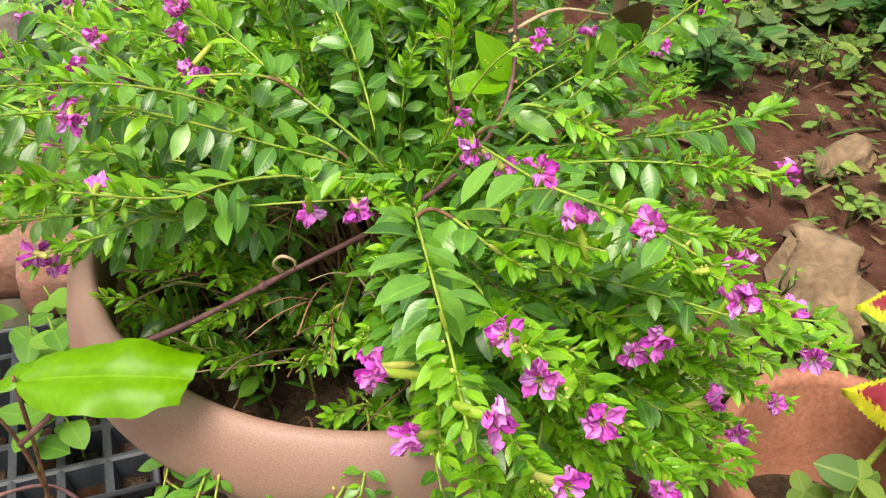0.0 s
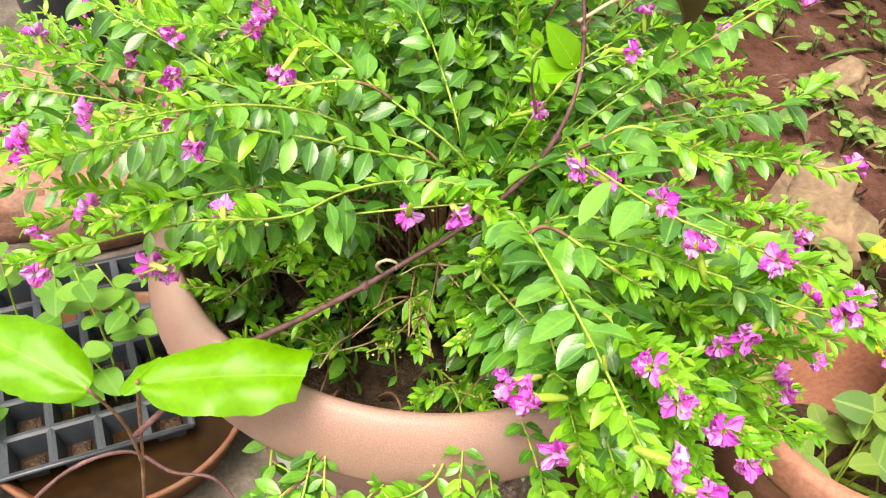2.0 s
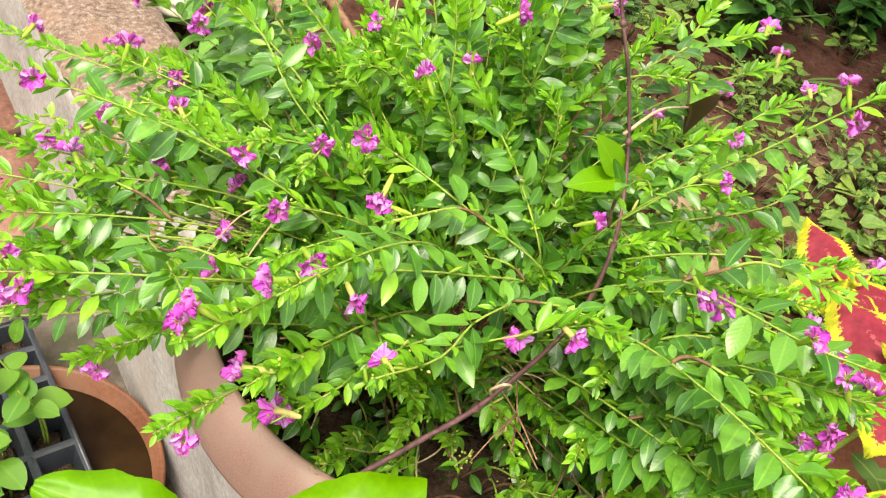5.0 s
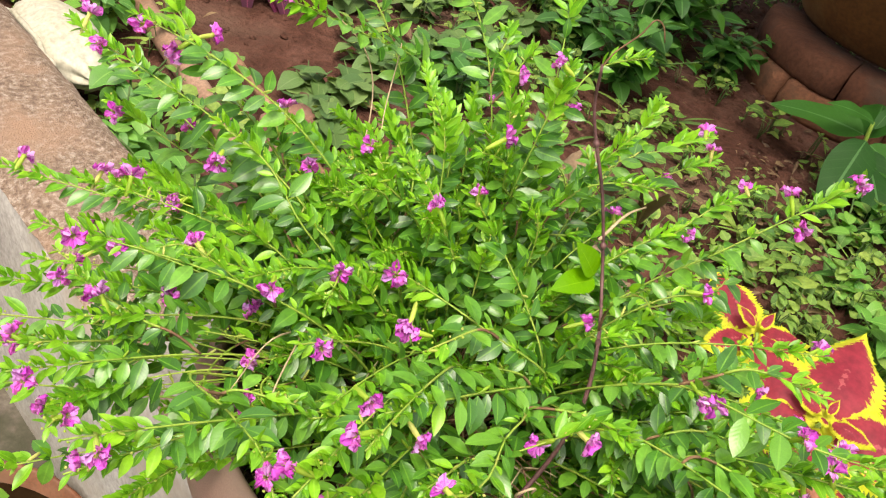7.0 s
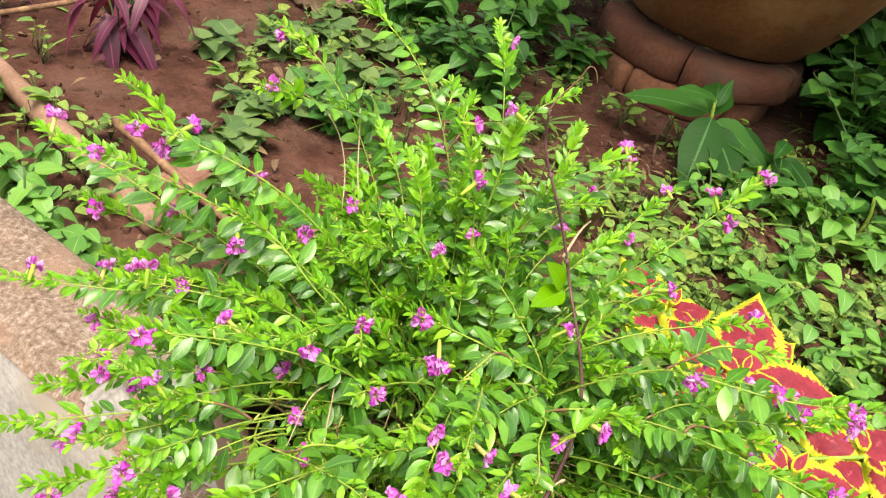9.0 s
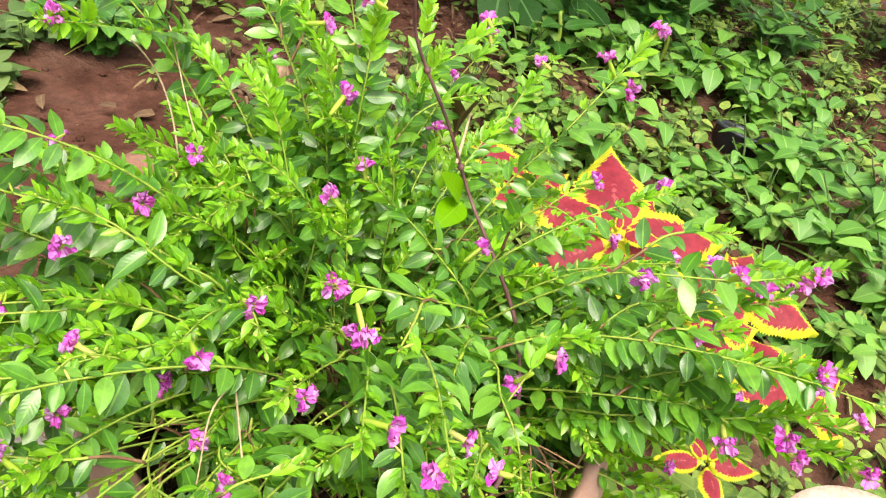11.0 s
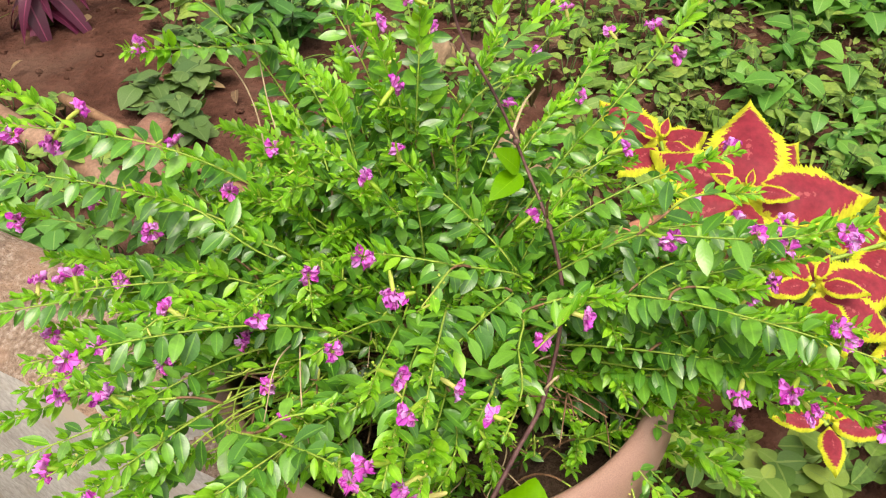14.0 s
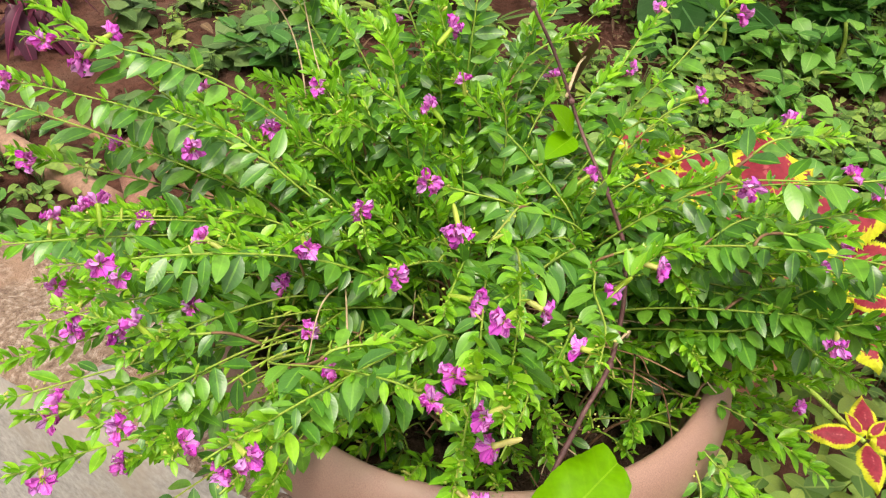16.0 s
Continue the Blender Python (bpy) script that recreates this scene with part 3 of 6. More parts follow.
LEFT_TIPS = ((-0.140, -0.122, 0.528), (-0.166, -0.124, 0.517), (-0.149, -0.127, 0.485), (-0.208, -0.058, 0.405), (-0.171, -0.142, 0.464), (-0.138, 0.004, 0.488),
             (-0.231, -0.079, 0.484), (-0.218, 0.028, 0.468), (-0.128, -0.048, 0.497), (-0.119, -0.088, 0.504), (-0.136, 0.026, 0.450), (-0.145, -0.008, 0.446),
             (-0.129, -0.115, 0.436), (-0.259, 0.033, 0.439), (-0.231, 0.023, 0.514), (-0.234, 0.070, 0.445), (-0.167, 0.048, 0.482), (-0.153, -0.036, 0.444),
             (-0.098, 0.011, 0.489), (-0.255, -0.024, 0.471), (-0.280, 0.011, 0.426), (-0.246, 0.006, 0.413), (-0.236, -0.073, 0.472), (-0.258, 0.062, 0.404))
FAR_LEFT_TIPS = ((-0.193, 0.109, 0.482), (-0.195, 0.122, 0.473), (-0.204, 0.152, 0.454), (-0.207, 0.161, 0.401), (-0.205, 0.071, 0.463), (-0.220, 0.101, 0.428),
                 (-0.166, 0.113, 0.458), (-0.164, 0.122, 0.453), (-0.247, 0.155, 0.464), (-0.074, -0.037, 0.489))
RIGHT_TIPS = ((0.072, -0.076, 0.537), (0.045, -0.034, 0.475), (0.184, -0.091, 0.490), (0.193, -0.069, 0.426), (0.158, -0.120, 0.458), (0.168, -0.191, 0.478),
              (0.045, -0.270, 0.530), (0.088, -0.226, 0.480), (0.071, -0.255, 0.486), (0.029, -0.236, 0.480), (0.065, -0.230, 0.502), (0.042, -0.268, 0.483),
              (0.133, -0.196, 0.508), (0.130, -0.198, 0.410), (0.161, -0.147, 0.404), (0.203, -0.110, 0.340), (0.236, -0.080, 0.330), (0.150, 0.014, 0.497))

LEAF_LIMIT = 300


def leaf_set(seed):
    """A few leaf shapes, one metre long, to be scaled."""
    rng = random.Random(seed)
    out = []
    for k in range(7):
        out.append(leaf_grid(1.0, rng.uniform(0.40, 0.52), 7, rng.uniform(0.12, 0.45), rng.uniform(0.04, 0.36), rng.uniform(0.88, 1.0), 0.82, rng.uniform(0, 0.12), rng.uniform(0, 6)))
    return out


SHAPES = leaf_set(2)
NARROW = [leaf_grid(1.0, 0.38, 5, 0.4, 0.1, 0.9, 0.9), leaf_grid(1.0, 0.42, 5, 0.5, -0.1, 0.9, 0.9), leaf_grid(1.0, 0.40, 5, 0.35, 0.2, 0.9, 0.9)]


def flower_mesh(seed):
    """Crinkled, overlapping petals on narrow claws."""
    rng = random.Random(seed)
    a = Acc()
    for k in range(9):
        g = 2 * math.pi * (k + rng.uniform(-0.18, 0.18)) / 6 + (0.5 if k > 5 else 0)
        length = 0.0064 * (1.1 if k in (0, 5) else 1.0) * rng.uniform(0.8, 1.1) * (0.78 if k > 5 else 1.0)
        wide = 0.0023 * rng.uniform(0.85, 1.15)
        rows, cols = 7, 7
        ph, ph2 = rng.uniform(0, 6), rng.uniform(0, 6)
        tilt = rng.uniform(0.15, 0.55)
        v, uv = [], []
        for i in range(rows + 1):
            q = i / rows
            h = wide * (0.16 + 0.84 * math.sin(math.pi / 2 * min(1.0, q / 0.68)) ** 1.6) * (1.0 if q < 0.75 else math.sqrt(max(0.12, 1 - ((q - 0.75) / 0.27) ** 2)))
            for c in range(cols):
                u = c / (cols - 1) * 2 - 1
                ruffle = 0.0012 * math.sin(6.5 * u + ph) + 0.0009 * math.sin(13 * q + 5 * u + ph2)
                z = q * (ruffle - 0.0006 * math.cos(3.1 * u)) - 0.0030 * tilt * q * q + 0.0008 * u * u * q
                v.append((u * h, 0.0008 + length * q * (1 - 0.07 * u * u + (0.07 * math.sin(9 * u + ph) if i == rows else 0)), z))
                uv.append((0.5 + 0.5 * u, q))
        f = [(i * cols + c, i * cols + c + 1, (i + 1) * cols + c + 1, (i + 1) * cols + c) for i in range(rows) for c in range(cols - 1)]
        a.add(moved(np.array(v), pose(0, 0, 0, 36 + rng.uniform(-26, 26), rng.uniform(-40, 40), math.degrees(g))), f, uv)
    for k in range(7):
        g = rng.uniform(0, 6.28)
        tip = Vector((0.0010 * math.cos(g), 0.0010 * math.sin(g), rng.uniform(0.0015, 0.0035)))
        a.add(*tube([Vector((0, 0, -0.001)), tip * 0.6, tip], 0.00022, 0.00016, 4), slot=1)
    return a.mesh("flower", [M_PETAL, M_CALYX])


def calyx_mesh():
    a = Acc()
    prof = [(0.0003, -0.0105), (0.0009, -0.010), (0.0014, -0.0075), (0.0015, -0.004), (0.0013, -0.001), (0.0019, 0.0004), (0.0012, 0.0002)]
    a.add(*lathe(prof, 8))
    for k in range(6):
        g = 2 * math.pi * k / 6
        p0 = Vector((0.0004 * math.cos(g), 0.0004 * math.sin(g), 0))
        p1 = Vector((0.0016 * math.cos(g), 0.0016 * math.sin(g), 0.0022))
        a.add(*tube([p0, (p0 + p1) / 2 + Vector((0, 0, 0.0004)), p1], 0.00025, 0.0002, 4))
    return a.mesh("calyx", [M_CALYX])


def bud_mesh():
    return Acc().add(*lathe([(0.0003, 0), (0.0010, 0.0012), (0.0014, 0.004), (0.0013, 0.007), (0.0010, 0.009), (0.0003, 0.0098)], 8)).mesh("bud", [M_CALYX])


# the climbing stem lies across the crown; leaves on its camera side are dropped
VINE = [(-0.150, -0.150, 0.355), (-0.105, -0.135, 0.398), (-0.066, -0.125, 0.418), (-0.032, -0.117, 0.437), (0.020, -0.085, 0.452), (0.055, -0.045, 0.462), (0.073, -0.007, 0.482), (0.070, 0.020, 0.525), (0.058, 0.045, 0.570), (0.052, 0.050, 0.602)]
VINE_PATH = smooth_path(VINE, 60)
CAMERA_SIDE = Vector((-0.25, -0.72, 0.65)).normalized()


def by_vine(p):
    """Whether a place lies on the camera's side of the climbing stem, close to its line."""
    for q in VINE_PATH[:26:2] + VINE_PATH[34::2]:
        d = p - q
        along = d.dot(CAMERA_SIDE)
        if -0.004 < along < 0.20 and (d - CAMERA_SIDE * along).length < 0.015:
            return True
    return False


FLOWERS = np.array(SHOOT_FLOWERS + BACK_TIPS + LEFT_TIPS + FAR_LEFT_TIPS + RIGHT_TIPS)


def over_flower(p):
    """Whether a place hides a flower from the camera's side: leaves there are dropped."""
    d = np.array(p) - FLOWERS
    for camera_side in (CAMERA_SIDE, Vector((-0.62, -0.42, 0.66))):
        along = d @ np.array(camera_side)
        off = np.linalg.norm(d - along[:, None] * np.array(camera_side), axis=1)
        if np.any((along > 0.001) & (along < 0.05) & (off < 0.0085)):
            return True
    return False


# crown openings cut along camera sight lines, twigs bare: two ends and a radius
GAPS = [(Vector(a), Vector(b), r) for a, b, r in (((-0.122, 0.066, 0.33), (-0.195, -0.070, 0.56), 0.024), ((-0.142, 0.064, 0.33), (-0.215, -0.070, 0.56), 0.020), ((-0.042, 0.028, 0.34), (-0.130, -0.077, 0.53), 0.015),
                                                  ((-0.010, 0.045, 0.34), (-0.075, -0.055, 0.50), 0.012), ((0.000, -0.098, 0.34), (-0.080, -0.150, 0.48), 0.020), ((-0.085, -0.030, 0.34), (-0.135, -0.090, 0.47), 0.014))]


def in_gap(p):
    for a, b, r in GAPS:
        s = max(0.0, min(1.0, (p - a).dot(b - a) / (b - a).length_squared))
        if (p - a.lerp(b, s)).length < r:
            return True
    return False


def build_shrub():
    rng = random.Random(11)
    plant = thing("flowering_shrub", "bushy green false heather with small purple flowers in the bowl planter", "flowering plant", at=(0, 0, 0.315))
    lift = Vector((0, 0, -0.315))
    foliage, twigs = Acc(), Acc()
    flowers = [flower_mesh(k) for k in range(8)]
    calyx, bud = calyx_mesh(), bud_mesh()
    leaf_meshes = [Acc().add(v, f, uv).mesh("leaf", [M_LEAF]) for v, f, uv in SHAPES]
    young_meshes = [Acc().add(v, f, uv).mesh("leaf", [M_YOUNG]) for v, f, uv in NARROW]
    bead = lathe([(0.0001, 0), (0.7, 0.5), (0.9, 1.1), (0.5, 1.9), (0.0001, 2.2)], 6)
    bead_v, bead_f = np.array([tuple(q) for q in bead[0]]), bead[1]
    count = [0]
    sprig = random.Random(42)

    def even(points, n=28):
        """The same line with its points at equal steps."""
        far = [0.0]
        for p, q in zip(points, points[1:]):
            far.append(far[-1] + (q - p).length)
        out, i = [], 0
        for k in range(n + 1):
            d = far[-1] * k / n
            while i < len(far) - 2 and far[i + 1] < d:
                i += 1
            out.append(points[i].lerp(points[i + 1], (d - far[i]) / max(1e-9, far[i + 1] - far[i])))
        return out

    def curve(root, tip, bulge):
        d = tip - root
        flat = Vector((d.x, d.y, 0))
        side = Vector((-d.y, d.x, 0)) * rng.uniform(-0.16, 0.16)
        p1 = root + flat * 0.18 + side + Vector((0, 0, d.z * 0.72 + bulge * 0.8))
        p2 = tip - flat * 0.48 + side * 0.5 + Vector((0, 0, bulge * 0.50 - 0.10 * flat.length))
        out = []
        for k in range(29):
            t = k / 28
            q = 1 - t
            out.append(root * q ** 3 + p1 * 3 * q * q * t + p2 * 3 * q * t * t + tip * t ** 3)
        wob = Vector((rng.uniform(-1, 1), rng.uniform(-1, 1), rng.uniform(-1, 1)))
        return even([p + wob * 0.0026 * math.sin(k * 0.26) for k, p in enumerate(out)])

    def flower(at, axis, size):
        m = basis(at + lift, axis.orthogonal(), axis) @ pose(0, 0, 0, 0, 0, rng.uniform(0, 360))
        o = put("flower", rng.choice(flowers), plant, "", m @ Matrix.Diagonal((size, size, size * rng.uniform(0.9, 1.4), 1)))
        put("calyx", calyx, o, "yellow-green tube")

    def grow(points, as_parts=True):
        """A shoot along a known course; it climbs to it out of the thicket."""
        first = Vector(points[0])
        root = Vector((0.010 + first.x * 0.22, 0.015 + first.y * 0.22, 0.316))
        rise = root.lerp(first, 0.45) + Vector((0, 0, 0.16 * (first.z - root.z)))
        line = even(smooth_path([root, rise] + [Vector(p) for p in points], 60))
        near = min(range(29), key=lambda k: (line[k] - first).length)
        return shoot(root, line[-1], 0.0, as_parts, 0, 1.06, max(0.12, near / 28 - 0.14), rng.choice((0, 1)), line)

    def shoot(root, tip, bulge, as_parts, n_flowers, big=1.0, bare=0.18, fork=0, path=None, clear=False):
        if path is None:
            path = curve(root, tip, bulge)
        if clear and any(by_vine(p) for p in path[10::2]):
            return None
        lean, hang = rng.uniform(-0.35, 0.35), rng.uniform(0.0, 0.45)
        loose = 1.45 if tip.x < -0.03 and tip.y < 0.12 else 1.1
        for k in range(fork):
            i = rng.randint(12, 20)
            t = (path[i + 1] - path[i]).normalized()
            out = t.cross(Vector((0, 0, 1))).normalized() * rng.choice((-1, 1))
            far = rng.uniform(0.035, 0.07)
            shoot(path[i], path[i] + (t * 0.8 + out * rng.uniform(0.5, 1.0)) * far + Vector((0, 0, rng.uniform(-0.016, 0.016))), 0.004, False, 0, 0.92, 0.06, 0, None, True)
        length = sum((path[k + 1] - path[k]).length for k in range(28))
        stem = None
        woody = [p + lift for p in path]
        if as_parts:
            old = rng.randint(8, 13)
            a = Acc().add(*tube(woody[:old + 1], 0.0010, 0.00075, 5, 0.15, rng.random()), slot=1).add(*tube(woody[old:], 0.00075, 0.00045, 5, 0.1, rng.random()))
            stem = put("stem", a.mesh("stem", [M_STEM, M_TWIG]), plant)
        else:
            v, f = tube(woody[:10], 0.0010, 0.0008, 4)
            twigs.add(v, f, slot=1)
            v, f = tube(woody[9:], 0.0008, 0.0005, 4)
            twigs.add(v, f)
        s = bare + rng.uniform(-0.03, 0.05)
        pair = 0
        while s < 0.995:
            k = min(int(s * 28), 27)
            p = path[k].lerp(path[k + 1], s * 28 - k)
            t = (path[min(k + 2, 28)] - path[max(k - 1, 0)]).normalized()
            up = Vector((0, 0, 1))
            side = t.cross(up)
            side = side.normalized() if side.length > 0.05 else Vector((1, 0, 0))
            nor = side.cross(t).normalized()
            ripe = min(1.0, (1.0 - s) * length / min(0.072, 0.6 * length))
            size = (0.0070 + 0.0112 * ripe ** 0.9) * big * rng.uniform(0.62, 1.18)
            if s < bare + 0.15:
                size *= 0.8
            for sg, turn in ((-1, 0.0), (1, 0.0)) if ripe > 0.5 else ((-1, 0.0), (1, 0.0), (-1, 1.4), (1, 1.4)):
                if rng.random() < 0.05:
                    continue
                ahead = rng.uniform(0.2, 0.8) if ripe > 0.7 else rng.uniform(0.7, 1.4)
                rise = rng.uniform(-0.40, 0.20) - hang * rng.uniform(0.3, 1.2) if ripe > 0.5 else rng.uniform(-0.1, 0.6)
                roll = rng.uniform(-0.42, 0.42) + lean * sg + ((1.2 if ripe < 0.6 or t.z > 0.62 else rng.uniform(0.2, 0.9)) if pair % 2 else 0) + turn
                d = side * sg * math.cos(roll) + nor * math.sin(roll) * sg + t * ahead + nor * rise
                at = p + d.normalized() * 0.001
                mid = at + d.normalized() * size * 0.55
                if rng.random() < 0.92 and (by_vine(at + d.normalized() * size * 0.3) or by_vine(at + d.normalized() * size * 0.9)):
                    continue
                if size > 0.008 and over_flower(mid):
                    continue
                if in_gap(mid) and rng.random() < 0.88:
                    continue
                m = basis(at + lift, d, nor * 0.8 + side * sg * rng.uniform(-0.3, 0.1) - t * 0.15 + Vector((rng.uniform(-.2, .2), rng.uniform(-.25, .25) - 0.08, 0.5)))
                new_growth = ripe < 0.62
                if as_parts and count[0] < LEAF_LIMIT and size > 0.0125:
                    me = rng.choice(young_meshes if new_growth else leaf_meshes)
                    put("leaf", me, stem, "", m @ Matrix.Diagonal((size, size, size, 1)))
                    count[0] += 1
                else:
                    v, f, uv = rng.choice(NARROW if new_growth else SHAPES)
                    foliage.add(moved(v, m, size), f, uv, 1 if new_growth else 0)
            # small sprigs in the leaf axils
            if ripe > 0.25 and s > bare + 0.08 and sprig.random() < 0.42:
                for j in range(sprig.randint(2, 4)):
                    d = side * sprig.uniform(-1, 1) + nor * sprig.uniform(-0.4, 1.0) + t * sprig.uniform(0.1, 1.0)
                    at = p + d.normalized() * 0.0015
                    z = sprig.uniform(0.0045, 0.0088)
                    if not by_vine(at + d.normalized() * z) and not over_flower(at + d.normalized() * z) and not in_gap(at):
                        v, f, uv = sprig.choice(NARROW)
                        foliage.add(moved(v, basis(at + lift, d, nor + Vector((sprig.uniform(-.5, .5), sprig.uniform(-.5, .5), 0.3))), z), f, uv, 1 if sprig.random() < 0.65 else 0)
            s += (0.0026 + 0.0050 * ripe * loose) * rng.uniform(0.85, 1.2) / length
            pair += 1
        # tiny green buds round the growing end
        if length > 0.05 and big > 0.8 and not by_vine(tip):
            for k in range(rng.randint(5, 11)):
                s = 1.0 - rng.uniform(0.0, 0.034) / length
                p = path[min(28, int(s * 28))].lerp(path[min(28, int(s * 28) + 1)], s * 28 - int(s * 28))
                d = Vector((rng.uniform(-1, 1), rng.uniform(-1, 1), rng.uniform(-0.2, 1))).normalized()
                z = rng.uniform(0.0005, 0.0009)
                foliage.add(moved(bead_v, basis(p + lift + d * rng.uniform(0.002, 0.004), d.orthogonal(), d), z), bead_f, None, 2)
        for k in range(n_flowers):
            s = 0.955 if k == 0 else rng.uniform(0.70, 0.93)
            i = int(s * 28)
            p = path[i]
            t = (path[min(i + 1, 28)] - path[i - 1]).normalized()
            sd = t.cross(Vector((0, 0, 1))).normalized() * rng.choice((-1, 1))
            axis = (sd * rng.uniform(0.2, 1.0) + t * rng.uniform(0.0, 0.8) + Vector((0, -0.35, rng.uniform(0.0, 0.8)))).normalized()
            if not by_vine(p + axis * 0.0105):
                flower(p + axis * 0.0105, axis, rng.uniform(0.80, 1.08))
        for k in range(rng.randint(1, 2)):
            s = rng.uniform(0.72, 0.99)
            i = int(s * 28)
            axis = Vector((rng.uniform(-1, 1), rng.uniform(-1, 1), rng.uniform(0.1, 1.2))).normalized()
            z = rng.uniform(0.45, 0.85)
            put("bud", bud, plant, "", basis(path[i] + lift, axis.orthogonal(), axis) @ Matrix.Diagonal((z * 0.75, z * 0.75, z, 1)))
        return path

    def root_for(tip):
        a = math.atan2(tip.y, tip.x) + rng.uniform(-0.6, 0.6)
        r = rng.uniform(0.005, 0.055)
        return Vector((0.012 + r * math.cos(a), 0.018 + r * math.sin(a), 0.315))

    lines = [grow(points) for points in FRONT_SHOOTS + SIDE_SHOOTS + BACK_SHOOTS]
    for at in SHOOT_FLOWERS:
        at = Vector(at)
        stalk = min((p for line in lines for p in line[12:]), key=lambda p: (p - at).length)
        axis = at - stalk
        if axis.length < 0.004:
            axis += Vector((-0.3, -0.5, 0.7)) * 0.006
        flower(at, axis.normalized(), rng.uniform(0.88, 1.08))
    for at in RIGHT_TIPS + LEFT_TIPS + FAR_LEFT_TIPS + BACK_TIPS:
        at = Vector(at)
        far = math.hypot(at.x, at.y)
        out = Vector((at.x, at.y, 0.15 * far)).normalized()
        side = out.cross(Vector((0, 0, 1))).normalized() * rng.choice((-1, 1))
        axis = (side * rng.uniform(0.3, 1.0) + out * rng.uniform(0.0, 0.6) + Vector((-0.1, -0.35, rng.uniform(0.0, 0.7)))).normalized()
        stalk = at - axis * 0.0105
        end = stalk + out * rng.uniform(0.010, 0.018)
        shoot(root_for(at), end, 0.006 + 0.05 * max(0.0, far - 0.1), True, 0, 1.0, 0.30, 0 if at.x > 0.12 else rng.choice((0, 1, 2)))
        flower(at, axis, rng.uniform(0.88, 1.08))
    # the rest of the crown: plumes that spread from the middle and fill the dome below the long shoots
    made = 0
    while made < 98:
        a = rng.uniform(0, 2 * math.pi)
        r = 0.225 * math.sqrt(rng.uniform(0.03, 1.0))
        deg = math.degrees(a) % 360
        if 182 < deg < 288 and r > 0.095:
            continue
        if (deg > 300 or deg < 6) and r > 0.12 and rng.random() < 0.8:
            continue
        z = 0.470 - 0.42 * max(0.0, r - 0.10) + rng.uniform(-0.085, 0.012)
        if 40 < deg < 160:
            z += 0.035
        tip = Vector((r * math.cos(a), r * math.sin(a), z))
        if tip.y < 0.0 and -0.13 < tip.x < 0.05 and z > 0.415:
            continue
        if tip.x > 0.09 and -0.17 < tip.y < 0.06 and rng.random() < 0.5:
            continue
        if deg > 130 and deg < 200 and r > 0.13 and rng.random() < 0.5:
            continue
        g = a + rng.uniform(-0.9, 0.9)
        q = rng.uniform(0.0, 0.055)
        root = Vector((0.012 + q * math.cos(g), 0.020 + q * math.sin(g), 0.315))
        shoot(root, tip, 0.004 + 0.04 * max(0.0, r - 0.1), False, 0, 1.0, 0.34, 0, None, True)
        made += 1
    # lower plumes inside the front rim
    for tip in ((-0.070, -0.115, 0.400), (-0.012, -0.130, 0.400), (-0.092, -0.090, 0.415), (-0.055, -0.088, 0.402), (-0.105, -0.060, 0.425), (0.015, -0.120, 0.405)):
        tip = Vector(tip)
        shoot(Vector((tip.x * 0.4, -0.03, 0.318)), tip, 0.016, False, 0, 1.0, 0.30, 0, None, True)
    # plumes over the near side of the rim, above the tray
    for tip in ((-0.178, -0.030, 0.440), (-0.205, -0.010, 0.436), (-0.168, 0.012, 0.450), (-0.190, -0.066, 0.440)):
        tip = Vector(tip)
        shoot(root_for(tip), tip, 0.012, False, 0, 1.05, 0.34, 1 if rng.random() < 0.5 else 0, None, True)
    # plumes that fill the back of the crown
    for tip in ((-0.060, 0.120, 0.500), (-0.085, 0.140, 0.490), (-0.030, 0.150, 0.512), (0.000, 0.125, 0.535), (0.032, 0.140, 0.530), (-0.052, 0.070, 0.525), (0.050, 0.100, 0.548), (-0.102, 0.100, 0.490), (0.012, 0.175, 0.525), (-0.020, 0.095, 0.545), (-0.050, 0.170, 0.490), (0.065, 0.150, 0.520)):
        tip = Vector(tip)
        shoot(root_for(tip), tip, 0.010, False, 0, 0.95, 0.40, 1, None, True)
    # plumes over the side towards the coleus
    for tip in ((0.215, 0.130, 0.425), (0.225, 0.085, 0.420), (0.205, 0.105, 0.445), (0.222, 0.042, 0.420), (0.195, 0.060, 0.450), (0.215, 0.000, 0.425), (0.190, 0.022, 0.445), (0.208, -0.040, 0.415), (0.185, -0.020, 0.440), (0.195, -0.078, 0.408),
                (0.175, -0.112, 0.405), (0.165, -0.142, 0.400), (0.150, -0.172, 0.395), (0.160, -0.060, 0.435), (0.150, 0.125, 0.460), (0.185, 0.150, 0.435)):
        tip = Vector(tip)
        shoot(root_for(tip), tip, 0.012, False, 0, 0.95, 0.36, rng.choice((0, 1)), None, True)
    # plumes that lean out over the rim
    for k in range(75):
        if k % 6 == 3:
            continue
        if k % 3 == 0:
            a, r, z = math.radians(rng.uniform(125, 188)), rng.uniform(0.17, 0.30), rng.uniform(0.395, 0.465)
        elif k % 3 == 1:
            a, r, z = math.radians(rng.uniform(-64, -36)), rng.uniform(0.15, 0.25), rng.uniform(0.355, 0.430)
        else:
            a, r, z = math.radians(rng.uniform(-66, -24)), rng.uniform(0.15, 0.24), rng.uniform(0.37, 0.445)
        tip = Vector((r * math.cos(a), r * math.sin(a), z))
        g = a + (rng.uniform(-0.3, 0.3) if k % 3 == 0 else rng.uniform(-0.5, 0.1))
        q = rng.uniform(0.02, 0.085)
